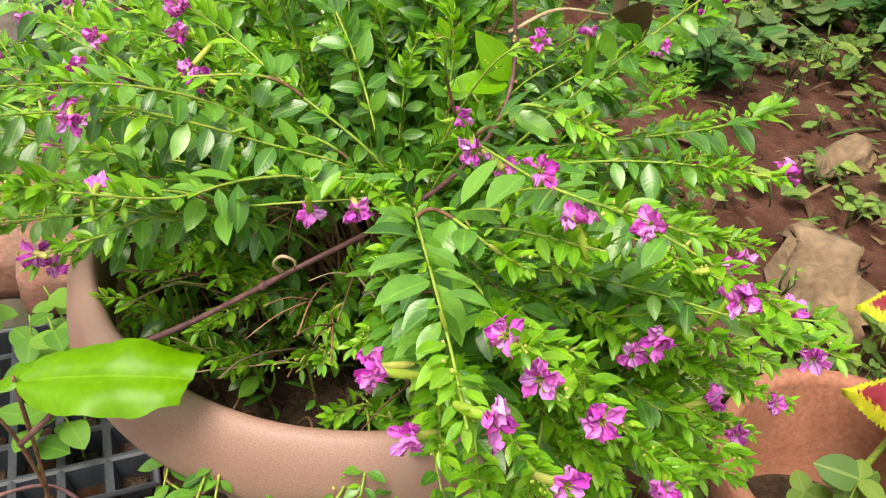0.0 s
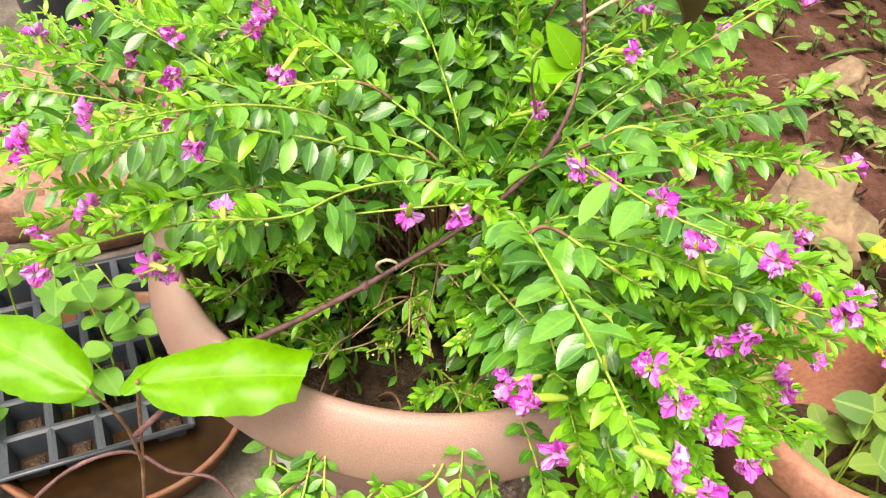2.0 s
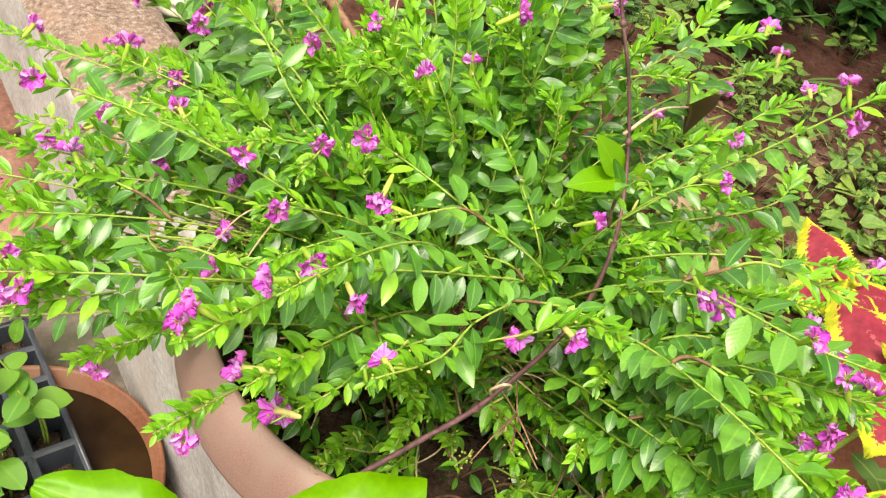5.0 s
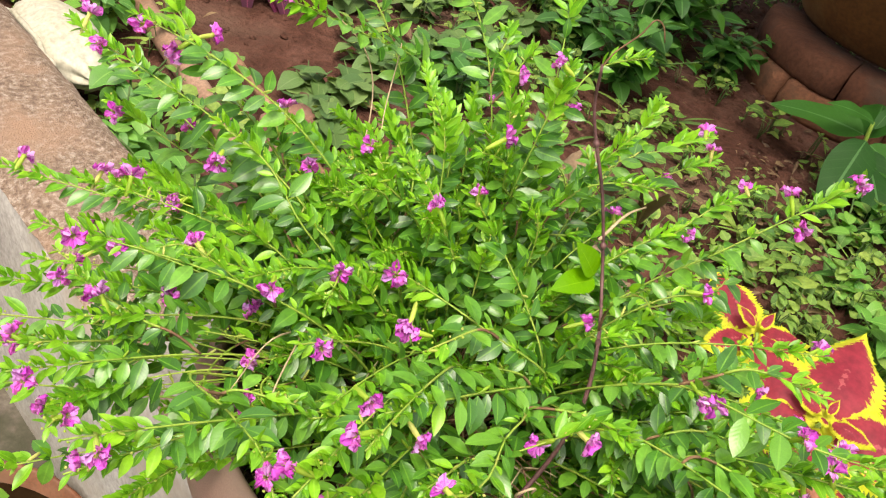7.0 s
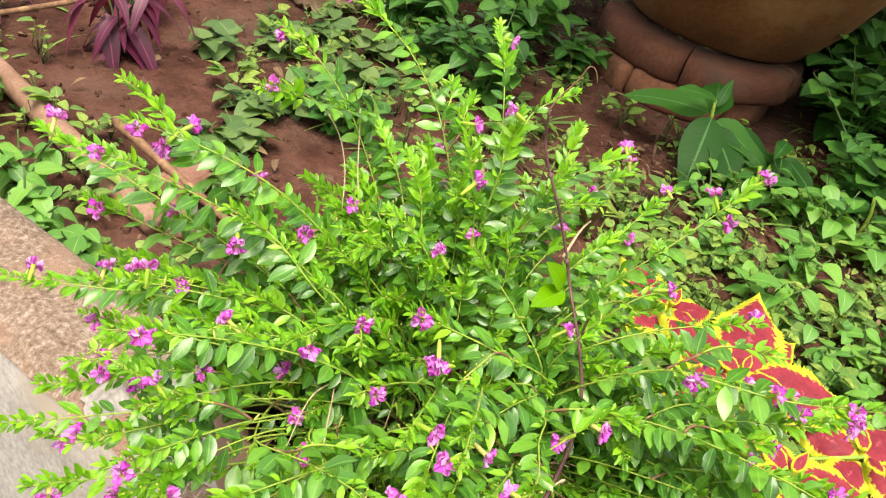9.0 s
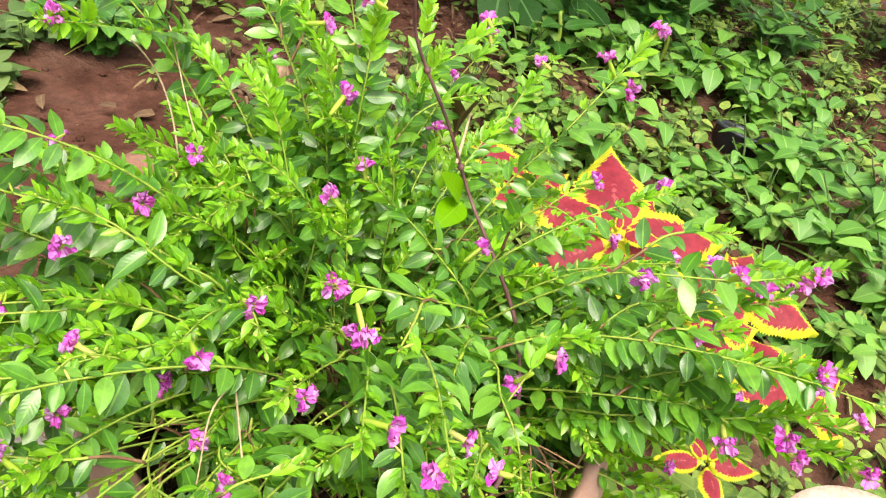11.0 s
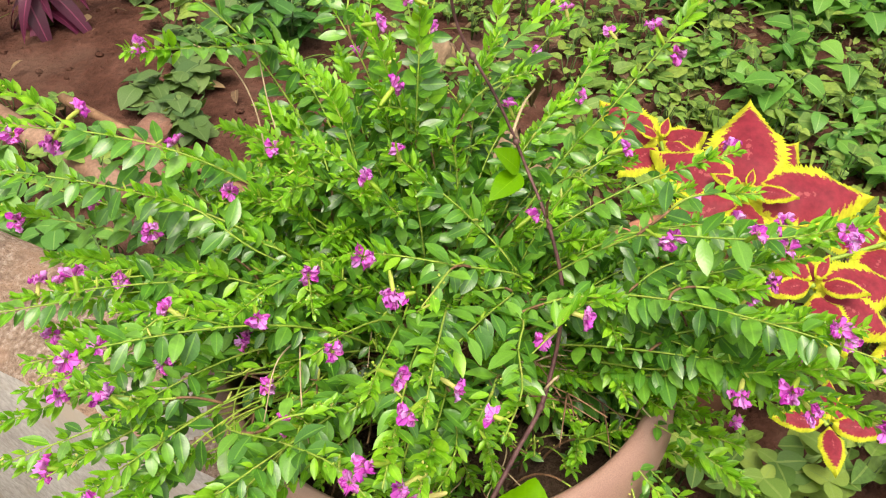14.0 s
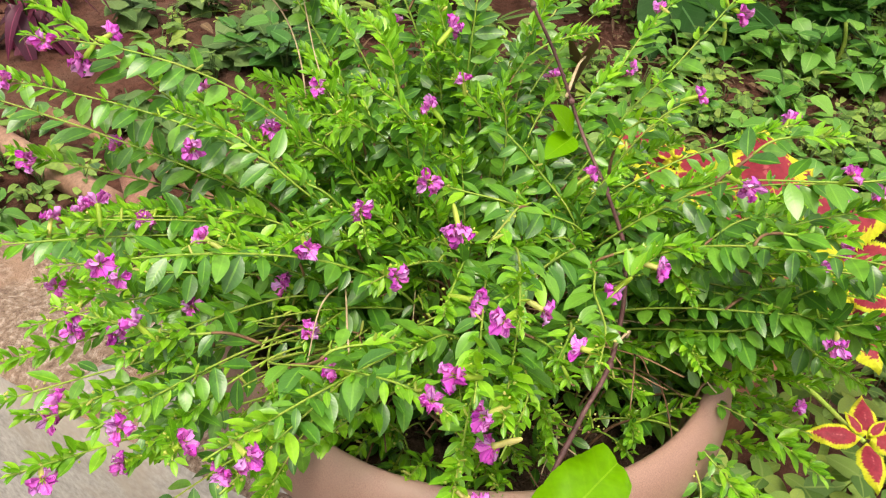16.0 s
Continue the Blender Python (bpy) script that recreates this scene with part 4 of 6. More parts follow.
        shoot(Vector((q * math.cos(g), q * math.sin(g), 0.315)), tip, 0.025 + 0.06 * (r - 0.15), False, 1 if rng.random() < 0.12 else 0, 1.0, 0.30, 1 if rng.random() < 0.5 else 0, None, True)
    # low shoots over the soil
    for k in range(54):
        a, r = rng.uniform(0, 2 * math.pi) if k < 26 else math.radians(rng.uniform(178, 300)), rng.uniform(0.03, 0.145)
        root = Vector((r * math.cos(a) * 0.8, r * math.sin(a) * 0.8, 0.318))
        g = a + rng.uniform(-1, 1)
        tip = root + Vector((math.cos(g) * rng.uniform(0.02, 0.06), math.sin(g) * rng.uniform(0.02, 0.06), rng.uniform(0.025, 0.065)))
        shoot(root, tip, 0.006, False, 0, 0.9, 0.10)
    for k in range(15):
        root = Vector((rng.uniform(-0.05, 0.09), rng.uniform(-0.09, -0.01), 0.318))
        tip = root + Vector((rng.uniform(-0.06, 0.06), rng.uniform(-0.06, 0.01), rng.uniform(0.04, 0.09)))
        shoot(root, tip, 0.01, False, 0, 1.0, 0.16, 0, None, True)
    # thin shoots that hang over the front rim
    for x0, x1, y1, z1 in ((-0.07, -0.085, -0.205, 0.315), (-0.05, -0.055, -0.215, 0.335), (-0.03, -0.02, -0.222, 0.320), (-0.05, -0.075, -0.225, 0.330), (0.0, 0.005, -0.215, 0.350), (0.02, 0.03, -0.22, 0.335), (0.04, 0.055, -0.225, 0.36)):
        shoot(Vector((x0, -0.10, 0.318)), Vector((x1, y1, z1)), 0.062, False, 0, 0.95, 0.52, 1)
    # forked brown twigs between the shoots
    for k in range(40):
        a, r = rng.uniform(0, 2 * math.pi), rng.uniform(0.03, 0.10)
        at = Vector((r * math.cos(a), r * math.sin(a), rng.uniform(0.345, 0.41)))
        g = a + rng.uniform(-0.7, 0.7)
        end = at + Vector((math.cos(g), math.sin(g), rng.uniform(0.0, 0.7))) * rng.uniform(0.04, 0.085)
        mid = at.lerp(end, 0.5) + Vector((rng.uniform(-.006, .006), rng.uniform(-.006, .006), 0.008))
        v, f = tube([p + lift for p in smooth_path([Vector((at.x * 0.45, at.y * 0.45, 0.316)), at.lerp(Vector((at.x * 0.45, at.y * 0.45, 0.316)), 0.5) + Vector((rng.uniform(-.008, .008), rng.uniform(-.008, .008), 0)), at, mid, end], 18)], 0.0008, 0.0004, 5, 0.25, k)
        twigs.add(v, f, slot=1)
        for j in range(2):
            g2 = g + rng.choice((-1, 1)) * rng.uniform(0.4, 1.1)
            fork_end = mid + Vector((math.cos(g2), math.sin(g2), rng.uniform(-0.3, 0.6))) * rng.uniform(0.015, 0.04)
            v, f = tube([p + lift for p in smooth_path([mid, mid.lerp(fork_end, 0.5) + Vector((0, 0, 0.003)), fork_end], 7)], 0.0006, 0.0003, 4, 0.2, k + j)
            twigs.add(v, f, slot=2 if k % 4 == 0 else 1)
    # bare woody twigs
    for k in range(40):
        a, r = rng.uniform(0, 2 * math.pi), rng.uniform(0.0, 0.05)
        g = a + rng.uniform(-0.8, 0.8)
        l = rng.uniform(0.05, 0.13)
        root = Vector((r * math.cos(a), r * math.sin(a), 0.312))
        mid = root + Vector((math.cos(g) * l * 0.5, math.sin(g) * l * 0.5, rng.uniform(0.02, 0.08)))
        end = mid + Vector((math.cos(g + 0.4) * l * 0.5, math.sin(g + 0.4) * l * 0.5, rng.uniform(-0.02, 0.06)))
        v, f = tube([p + lift for p in smooth_path([root, mid, end], 10)], rng.uniform(0.0009, 0.0016), 0.0005, 5, 0.15, k)
        twigs.add(v, f, slot=1)
    # dry twigs over the open soil and the front rim
    for pts in (((-0.02, -0.04, 0.32), (-0.05, -0.10, 0.37), (-0.06, -0.13, 0.385)), ((-0.03, -0.03, 0.32), (-0.06, -0.08, 0.345), (-0.09, -0.10, 0.38)), ((-0.01, -0.02, 0.32), (-0.03, -0.09, 0.36), (-0.075, -0.115, 0.372)),
                ((0.01, -0.03, 0.33), (0.02, -0.075, 0.41), (0.03, -0.10, 0.36)), ((-0.05, -0.02, 0.32), (-0.09, -0.06, 0.38), (-0.11, -0.10, 0.40)),
                ((-0.06, 0.10, 0.47), (-0.045, 0.13, 0.52), (-0.05, 0.15, 0.55), (-0.08, 0.16, 0.575)), ((-0.02, 0.05, 0.42), (-0.045, 0.10, 0.50), (-0.02, 0.16, 0.55)), ((-0.06, 0.01, 0.41), (-0.105, 0.0, 0.452), (-0.135, -0.005, 0.458), (-0.160, -0.022, 0.440)),
                ((-0.118, -0.002, 0.455), (-0.138, -0.028, 0.444), (-0.146, -0.042, 0.425)), ((0.01, -0.06, 0.40), (0.03, -0.105, 0.412), (0.05, -0.135, 0.40)), ((0.0, -0.07, 0.40), (0.028, -0.125, 0.405), (0.032, -0.155, 0.392))):
        v, f = tube([p + lift for p in smooth_path(pts, 18)], 0.0006, 0.0004, 5, 0.2, pts[0][0])
        twigs.add(v, f, slot=2)
    tagged(put("branching", twigs.mesh("branching", [M_STEM, M_TWIG, M_PALETWIG]), plant), "thin green and brown woody twigs", kind="stuff")
    tagged(put("foliage", foliage.mesh("foliage", [M_LEAF, M_YOUNG, M_CALYX]), plant), "small glossy lance-shaped leaves", kind="stuff")


build_shrub()


# ---- the climbing stem across the pot ----
def build_vine():
    p = thing("climbing_stem", "long bare dark brown woody stem arching over the planter", "stem", at=(-0.10, -0.14, 0.385))
    base = Vector((-0.10, -0.14, 0.385))
    path = [q - base for q in smooth_path(VINE, 60)]
    part("stem", Acc().add(*tube(path, 0.0016, 0.0009, 8, 0.10, 3)), M_VINE, p)
    hook = [Vector(q) - base for q in ((-0.030, -0.115, 0.438), (-0.033, -0.118, 0.446), (-0.029, -0.120, 0.452), (-0.024, -0.119, 0.449), (-0.024, -0.118, 0.444))]
    part("tendril", Acc().add(*tube(smooth_path(hook, 14), 0.0009, 0.0006, 6)), M_PALETWIG, p, "pale curled tendril")
    top = [Vector(q) - base for q in ((0.052, 0.050, 0.600), (0.056, 0.048, 0.612), (0.066, 0.046, 0.624), (0.071, 0.045, 0.634), (0.078, 0.044, 0.631), (0.083, 0.043, 0.622))]
    part("dry_tip", Acc().add(*tube(smooth_path(top, 16), 0.0006, 0.0004, 5, 0.2, 6)), M_TWIG, p, "thin withered tip")
    for k, i in enumerate((7, 19, 26, 34, 43, 51)):
        v, f = lathe([(0.0003, -0.003), (0.0019, -0.0015), (0.0023, 0), (0.0019, 0.0015), (0.0003, 0.003)], 8)
        put("knot", Acc().add(v, f).mesh("knot", [M_VINE]), p, "", basis(path[i], (path[i + 1] - path[i]).orthogonal(), path[i + 1] - path[i]))
    tw = [Vector(q) - base for q in ((0.070, 0.008, 0.503), (0.095, 0.02, 0.512), (0.125, 0.035, 0.505))]
    part("side_twig", Acc().add(*tube(smooth_path(tw, 10), 0.0011, 0.0007, 5, 0.1, 5)), M_PALETWIG, p, "pale dry side twig")
    v, f, uv = leaf_grid(1.0, 0.75, 10, 1.5, 0.55, 0.8, 0.8, 0.2)
    put("dead_leaf", Acc().add(v, f, uv).mesh("dead_leaf", [M_DRY]), p, "curled withered brown leaf", basis(Vector((0.128, 0.040, 0.503)) - base, Vector((0.7, 0.5, -0.5)), Vector((-0.4, -0.3, 1))) @ Matrix.Diagonal((0.030, 0.036, 0.030, 1)))
    for at, along, nor, size in (((0.072, 0.0, 0.480), (-0.55, 0.1, 0.75), (0.3, -0.9, 0.3), 0.031), ((0.072, -0.002, 0.478), (-0.9, -0.1, 0.05), (0, -0.3, 1), 0.034)):
        v, f, uv = leaf_grid(1.0, 0.55, 10, 0.3, 0.15, 0.8, 0.9, 0.06)
        put("leaf", Acc().add(v, f, uv).mesh("leaf", [M_BROADLEAF]), p, "", basis(Vector(at) - base, Vector(along), Vector(nor)) @ Matrix.Diagonal((size, size, size, 1)))


build_vine()


# ---- the young shoot with broad leaves in front ----
def broad_leaf(length, width, seed, bite=0.0):
    """A wide leaf with wavy, nibbled edges."""
    rows, cols = 36, 9
    v, uv = [], []
    for i in range(rows + 1):
        s = i / rows
        h = width / 2 * max(0.015, math.sin(math.pi * min(1, s * (0.80 if bite else 0.96) + 0.015) ** 0.85)) ** 0.62
        for c in range(cols):
            u = c / (cols - 1) * 2 - 1
            e = h * (1 + (0.10 * noise.noise((s * 7, seed + (3 if u > 0 else 0), 0)) + 0.04 * noise.noise((s * 26, seed + (5 if u > 0 else 0), 2))) * abs(u) ** 3)
            x = u * e
            y = length * s
            if bite:
                y = length * min(s, 1.0) * (0.90 + 0.10 * (0.5 - 0.5 * u)) - (0.010 * length * noise.noise((u * 5, seed, 1)) if s > 0.9 else 0)
            z = 0.12 * width * abs(u) - 0.22 * width * u * u - 0.10 * length * (s - 0.45) ** 2 * 2 + 0.06 * width * math.sin(s * 13 + (2 if u > 0 else 0)) * u * u + 0.022 * width * noise.noise((s * 4, u * 1.5, seed)) + 0.05 * width * (1 - abs(u)) ** 2 * -1
            v.append((x, y, z))
            uv.append((0.5 + 0.5 * u, s))
    f = [(i * cols + c, i * cols + c + 1, (i + 1) * cols + c + 1, (i + 1) * cols + c) for i in range(rows) for c in range(cols - 1)]
    return v, f, uv


def build_sapling():
    b = Vector((-0.235, -0.075, LOW))
    p = thing("sapling", "young shoot with two broad shiny lime-green leaves", "plant", at=tuple(b))
    pts = [(-0.235, -0.075, LOW - 0.02), (-0.215, -0.085, 0.02), (-0.195, -0.095, 0.12), (-0.165, -0.12, 0.28), (-0.139, -0.154, 0.406)]
    part("stem", Acc().add(*tube([q - b for q in smooth_path(pts, 24)], 0.0014, 0.0010, 8, 0.12, 1)), M_TWIG, p)
    runner = [(-0.270, -0.110, 0.185), (-0.235, -0.080, 0.203), (-0.198, -0.067, 0.206), (-0.168, -0.078, 0.198), (-0.139, -0.082, 0.196), (-0.118, -0.100, 0.180)]
    part("runner", Acc().add(*tube([q - b for q in smooth_path(runner, 24)], 0.0015, 0.0012, 7, 0.15, 9)), M_VINE, p, "thin bare purple-brown runner")
    part("side_stem", Acc().add(*tube([q - b for q in smooth_path([(-0.165, -0.12, 0.28), (-0.158, -0.14, 0.35), (-0.164, -0.151, 0.396)], 14)], 0.0011, 0.0008, 6, 0.12, 2)), M_TWIG, p)
    for at, along, nor, ln, wd, seed, bite in (((-0.138, -0.154, 0.407), (0.98, 0.03, 0.07), (-0.05, -0.22, 1.0), 0.077, 0.038, 1, 1.0),
                                               ((-0.164, -0.151, 0.397), (-0.86, 0.40, 0.14), (-0.1, -0.30, 1.0), 0.075, 0.036, 5, 0.0),
                                               ((-0.146, -0.158, 0.402), (0.45, 0.75, 0.02), (-0.4, -0.3, 0.8), 0.025, 0.012, 8, 0.0)):
        put("leaf", Acc().add(*broad_leaf(ln, wd, seed, bite)).mesh("leaf", [M_BROADLEAF]), p, "", basis(Vector(at) - b, Vector(along), Vector(nor)))


build_sapling()


# ---- saucer, seedling tray, bricks, black pot on the paved side ----
def build_saucer():
    p = thing("saucer", "shallow terracotta saucer holding muddy water", "plant saucer", at=(-0.334, 0.226, LOW + 0.006))
    prof = [(0.0, 0.0), (0.136, 0.0), (0.154, 0.054), (0.1585, 0.058), (0.157, 0.063), (0.152, 0.061), (0.132, 0.012), (0.0, 0.011)]
    part("dish", Acc().add(*lathe(prof, 72, 0.004)), M_SHADEDCLAY, p)
    part("water", Acc().add(*lathe([(0.0, 0.040), (0.07, 0.040), (0.1432, 0.040)], 48)), M_WATER, p, "brown standing water")


build_saucer()


def build_tray():
    turn = math.degrees(math.atan2(0.114, -0.042)) - 90
    p = thing("seedling_tray", "black plastic seedling tray with square cells", "plant tray", at=(-0.250, 0.210, LOW + 0.076))
    p.matrix_world = pose(-0.250, 0.210, LOW + 0.076, 0, 0, turn)
    nx, ny, c = 6, 6, 0.050
    wall, depth = 0.0045, 0.046
    top = [(-c, 0), (0, 0), (0, c), (-c, c)]
    lip = [(-c + wall, wall), (-wall, wall), (-wall, c - wall), (-c + wall, c - wall)]
    bot = [(-c + 0.013, 0.013), (-0.013, 0.013), (-0.013, c - 0.013), (-c + 0.013, c - 0.013)]
    v = [(x, y, 0.0) for x, y in top] + [(x, y, -0.001) for x, y in lip] + [(x, y, -depth) for x, y in bot]
    f = []
    for k in range(4):
        n = (k + 1) % 4
        f += [(k, n, 4 + n, 4 + k), (4 + k, 4 + n, 8 + n, 8 + k)]
    f.append((8, 9, 10, 11))
    cell = Acc().add(v, f).mesh("cell", [M_BLACK], False)
    plugs = [Acc().add(*block(0.034, 0.034, 0.014, 0.006, k, 0.005, 1)).mesh("compost", [M_POTSOIL]) for k in range(4)]
    rng = random.Random(5)
    for i in range(nx):
        for j in range(ny):
            o = put("cell", cell, p, "", pose(-i * c, j * c - 0.04, 0))
            put("compost", plugs[(i + 2 * j) % 4], o, "dark compost", pose(-c / 2, c / 2, -0.045 + rng.uniform(0, 0.01)))
    e = Acc()
    L, W = nx * c, ny * c
    for (x0, y0, x1, y1) in ((-L, -0.04, 0, -0.04), (-L, W - 0.04, 0, W - 0.04), (0, -0.04, 0, W - 0.04), (-L, -0.04, -L, W - 0.04)):
        e.add(*tube([Vector((x0, y0, -0.002)), Vector(((x0 + x1) / 2, (y0 + y1) / 2, -0.002)), Vector((x1, y1, -0.002))], 0.003, 0.003, 6))
    part("edge", e, M_BLACK, p)
    # seedlings stand in the cells as plants of their own
    for k, (i, j, h, lx, ly) in enumerate(((0, 2, 0.12, -0.034, 0.014), (0, 2, 0.10, -0.012, -0.016), (1, 2, 0.13, -0.01, 0.01), (1, 1, 0.09, -0.02, 0.0), (2, 3, 0.11, 0.01, 0.01), (3, 2, 0.13, -0.01, 0.0), (2, 1, 0.07, 0.0, 0.01), (4, 1, 0.06, 0.01, 0.0), (3, 4, 0.12, 0.0, 0.02), (1, 4, 0.10, -0.02, 0.01))):
        q = pose(-0.250, 0.210, LOW + 0.076, 0, 0, turn) @ Vector((-(i + 0.5) * c, (j + 0.5) * c - 0.04, -0.030))
        h, lx, ly = h * 1.34, lx * 1.34, ly * 1.34
        sd = thing("seedling", "slender seedling with rounded pale green leaves in the tray", "seedling", "seedlings in the tray", at=tuple(q))
        tip = Vector((lx, ly, h))
        path = smooth_path([((k % 3 - 1) * 0.003, 0, 0), (tip.x * 0.3 + 0.003, tip.y * 0.3, h * 0.5), tuple(tip)], 10)
        part("stem", Acc().add(*tube(path, 0.0016, 0.001, 6)), M_STEM, sd)
        for m in range(5):
            at = path[5 + m]
            g = m * 2.4 + k
            d = Vector((math.cos(g), math.sin(g), rng.uniform(0, 0.35)))
            v, f, uv = leaf_grid(1.0, 0.78, 7, 0.12, 0.2, 0.75, 0.6, 0.05, m)
            ls = rng.uniform(0.024, 0.042)
            put("leaf", Acc().add(v, f, uv).mesh("leaf", [M_SEEDLING]), sd, "", basis(at, d, Vector((0, -0.1, 1))) @ Matrix.Diagonal((ls, ls, ls, 1)))


build_tray()


def build_bricks():
    me = [Acc().add(*block(0.25, 0.125, 0.085, 0.006, k, 0.007, 3)).mesh("brick", [M_BRICK]) for k in range(3)]
    spots = ((-0.420, 0.590, LOW, 22), (-0.458, 0.735, LOW, 18), (-0.510, 0.880, LOW, 20), (-0.580, 0.655, LOW, 100))
    for k, (x, y, z, a) in enumerate(spots):
        o = put("brick", me[k % 3], None, "", pose(x, y, z, 0, 0, a))
        tagged(o, "worn red brick lying beside the low wall", "brick", "bricks beside the wall")
    for x, y, z, a, s in ((0.175, 0.86, 0.0, 35, 0.42), (0.125, 0.76, 0.0, 70, 0.36), (0.33, 0.64, 0.0, 10, 0.42)):
        o = put("brick", me[k % 3], None, "", pose(x, y, z, 0, 6, a) @ Matrix.Diagonal((s, s * 1.1, s, 1)))
        tagged(o, "broken piece of red brick lying on the soil", "brick", "broken bricks on the soil")


build_bricks()


def simple_pot(name, at, r, h, mat, label, soil=True, tilt=(0, 0), wall=0.010, fill=0.80):
    p = thing(name, label, "plant pot", at=at)
    p.matrix_world = pose(*at, tilt[0], tilt[1], 0)
    rb = r * 0.72
    prof = [(0, 0), (rb, 0), (rb + 0.004, 0.003), (r * 0.93, h * 0.80), (r * 0.94, h * 0.82), (r * 1.0, h * 0.82), (r * 1.02, h * 0.85), (r * 1.02, h * 0.97), (r, h), (r - wall, h), (r - wall - 0.003, h * 0.97), (rb - wall * 0.5, 0.02), (0, 0.02)]
    part("body", Acc().add(*lathe(prof, 64, 0.006, r)), mat, p)
    if soil:
        part("soil", Acc().add(*lathe([(0, h * fill), (r * 0.45, h * (fill + 0.01)), (r * (0.72 + 0.22 * fill), h * (fill - 0.01))], 40, 0.03)), M_POTSOIL, p)
    return p


simple_pot("black_pot", (-0.615, 1.115, LOW), 0.107, 0.19, M_BLACK, "black plastic nursery pot standing by the wall", wall=0.003)
simple_pot("clay_pot", (0.362, -0.015, 0.0), 0.100, 0.195, M_POTCLAY, "orange-red terracotta pot holding the coleus", fill=0.45)
simple_pot("pale_pot", (0.318, -0.394, 0.0), 0.102, 0.165, M_PALECLAY, "faded pale clay pot with dry stems and weeds", wall=0.016, fill=0.84)
simple_pot("far_clay_pot", (-0.15, 1.42, 0.0), 0.11, 0.20, M_REDCLAY, "red terracotta pot standing behind the wall")


# ---- coleus ----
def coleus_leaf(seed):
    """An ovate leaf with a toothed edge; u is the distance from the edge, v runs along."""
    rng = random.Random(seed)
    rows, us = 60, (-1.0, -0.86, -0.6, -0.3, 0.0, 0.3, 0.6, 0.86, 1.0)
    v, uv = [], []
    for i in range(rows + 1):
        s = i / rows
        h = 0.30 * max(0.01, math.sin(math.pi * min(1.0, s * 0.985 + 0.01) ** 0.74)) ** 0.92
        tooth = 1.0 + (rng.uniform(0.04, 0.12) if i % 2 else rng.uniform(-0.08, -0.03)) * (1 if 0.04 < s < 0.97 else 0)
        for u in us:
            w = h * (tooth if abs(u) == 1.0 else 1.0)
            z = -0.09 * u * u - 0.24 * (s - 0.3) ** 2 + 0.026 * math.sin(s * 19 + abs(u) * 3) * abs(u)
            v.append((u * w, s, z + 0.02 * (1 - abs(u))))
            edge = min((1 - abs(u)) * h / 0.30 * 1.0, (1 - s) * 2.4, s * 3.0 + 0.05)
            uv.append((min(1.0, edge), s))
    n = len(us)
    f = [(i * n + c, i * n + c + 1, (i + 1) * n + c + 1, (i + 1) * n + c) for i in range(rows) for c in range(n - 1)]
    return Acc().add(v, f, uv).mesh("leaf", [M_COLEUS])


def build_coleus():
    rng = random.Random(21)
    b = Vector((0.375, -0.035, 0.10))
    p = thing("coleus", "coleus with crimson leaves edged in bright yellow", "foliage plant", at=tuple(b))
    shapes = [coleus_leaf(k) for k in range(3)]
    # each whorl: its place, then leaves as (bearing, length, rise)
    whorls = (((0.440, -0.016, 0.264), ((31, 0.150, 0.30), (-46, 0.140, 0.05), (97, 0.118, 0.10), (212, 0.085, 0.0), (3, 0.130, -0.22), (150, 0.10, -0.3), (108, 0.038, 0.30), (-72, 0.047, 0.25), (4, 0.132, 0.10), (205, 0.026, 0.6), (20, 0.022, 0.6))),
              ((0.372, -0.132, 0.256), ((-35, 0.098, 0.0), (150, 0.050, 0.05), (235, 0.070, -0.05), (55, 0.075, 0.02), (-75, 0.085, -0.2), (100, 0.048, 0.4), (-80, 0.044, 0.4), (10, 0.030, 0.5))),
              ((0.470, 0.112, 0.250), ((85, 0.095, 0.25), (175, 0.070, 0.0), (-20, 0.075, 0.0), (-95, 0.05, 0.1), (125, 0.032, 0.5), (20, 0.03, 0.5))),
              ((0.275, -0.212, 0.205), ((30, 0.050, 0.1), (125, 0.046, 0.0), (215, 0.048, 0.0), (-60, 0.05, 0.0), (80, 0.022, 0.5), (-15, 0.022, 0.5))),
              ((0.520, -0.150, 0.232), ((10, 0.10, 0.0), (-80, 0.095, 0.0), (100, 0.085, 0.0), (190, 0.08, 0.0), (50, 0.04, 0.4), (230, 0.035, 0.4))),
              ((0.445, -0.250, 0.215), ((-30, 0.080, 0.0), (60, 0.075, 0.0), (150, 0.075, 0.0), (240, 0.07, 0.0), (15, 0.03, 0.4))))
    for at, leaves in whorls:
        at = Vector(at)
        st = smooth_path([b + Vector((rng.uniform(-0.03, 0.03), rng.uniform(-0.03, 0.03), -0.005)), b.lerp(at, 0.5) + Vector((0, 0, 0.03)), at], 14)
        part("stem", Acc().add(*tube([q - b for q in st], 0.0032, 0.0022, 7)), M_STEM, p)
        for k, (turn, size, rise) in enumerate(leaves):
            g = math.radians(turn + rng.uniform(-4, 4))
            d = Vector((math.cos(g), math.sin(g), rise + rng.uniform(-0.05, 0.05)))
            nor = Vector((-0.45 + rng.uniform(-0.12, 0.12), -0.25 + rng.uniform(-0.12, 0.12), 1.0))
            put("leaf", shapes[k % 3], p, "", basis(at - b + Vector((0, 0, -0.006 if size > 0.06 else 0.004)) + d * 0.004, d, nor) @ Matrix.Diagonal((size * (1.0 if size > 0.062 else 0.78), size, size, 1)))


build_coleus()


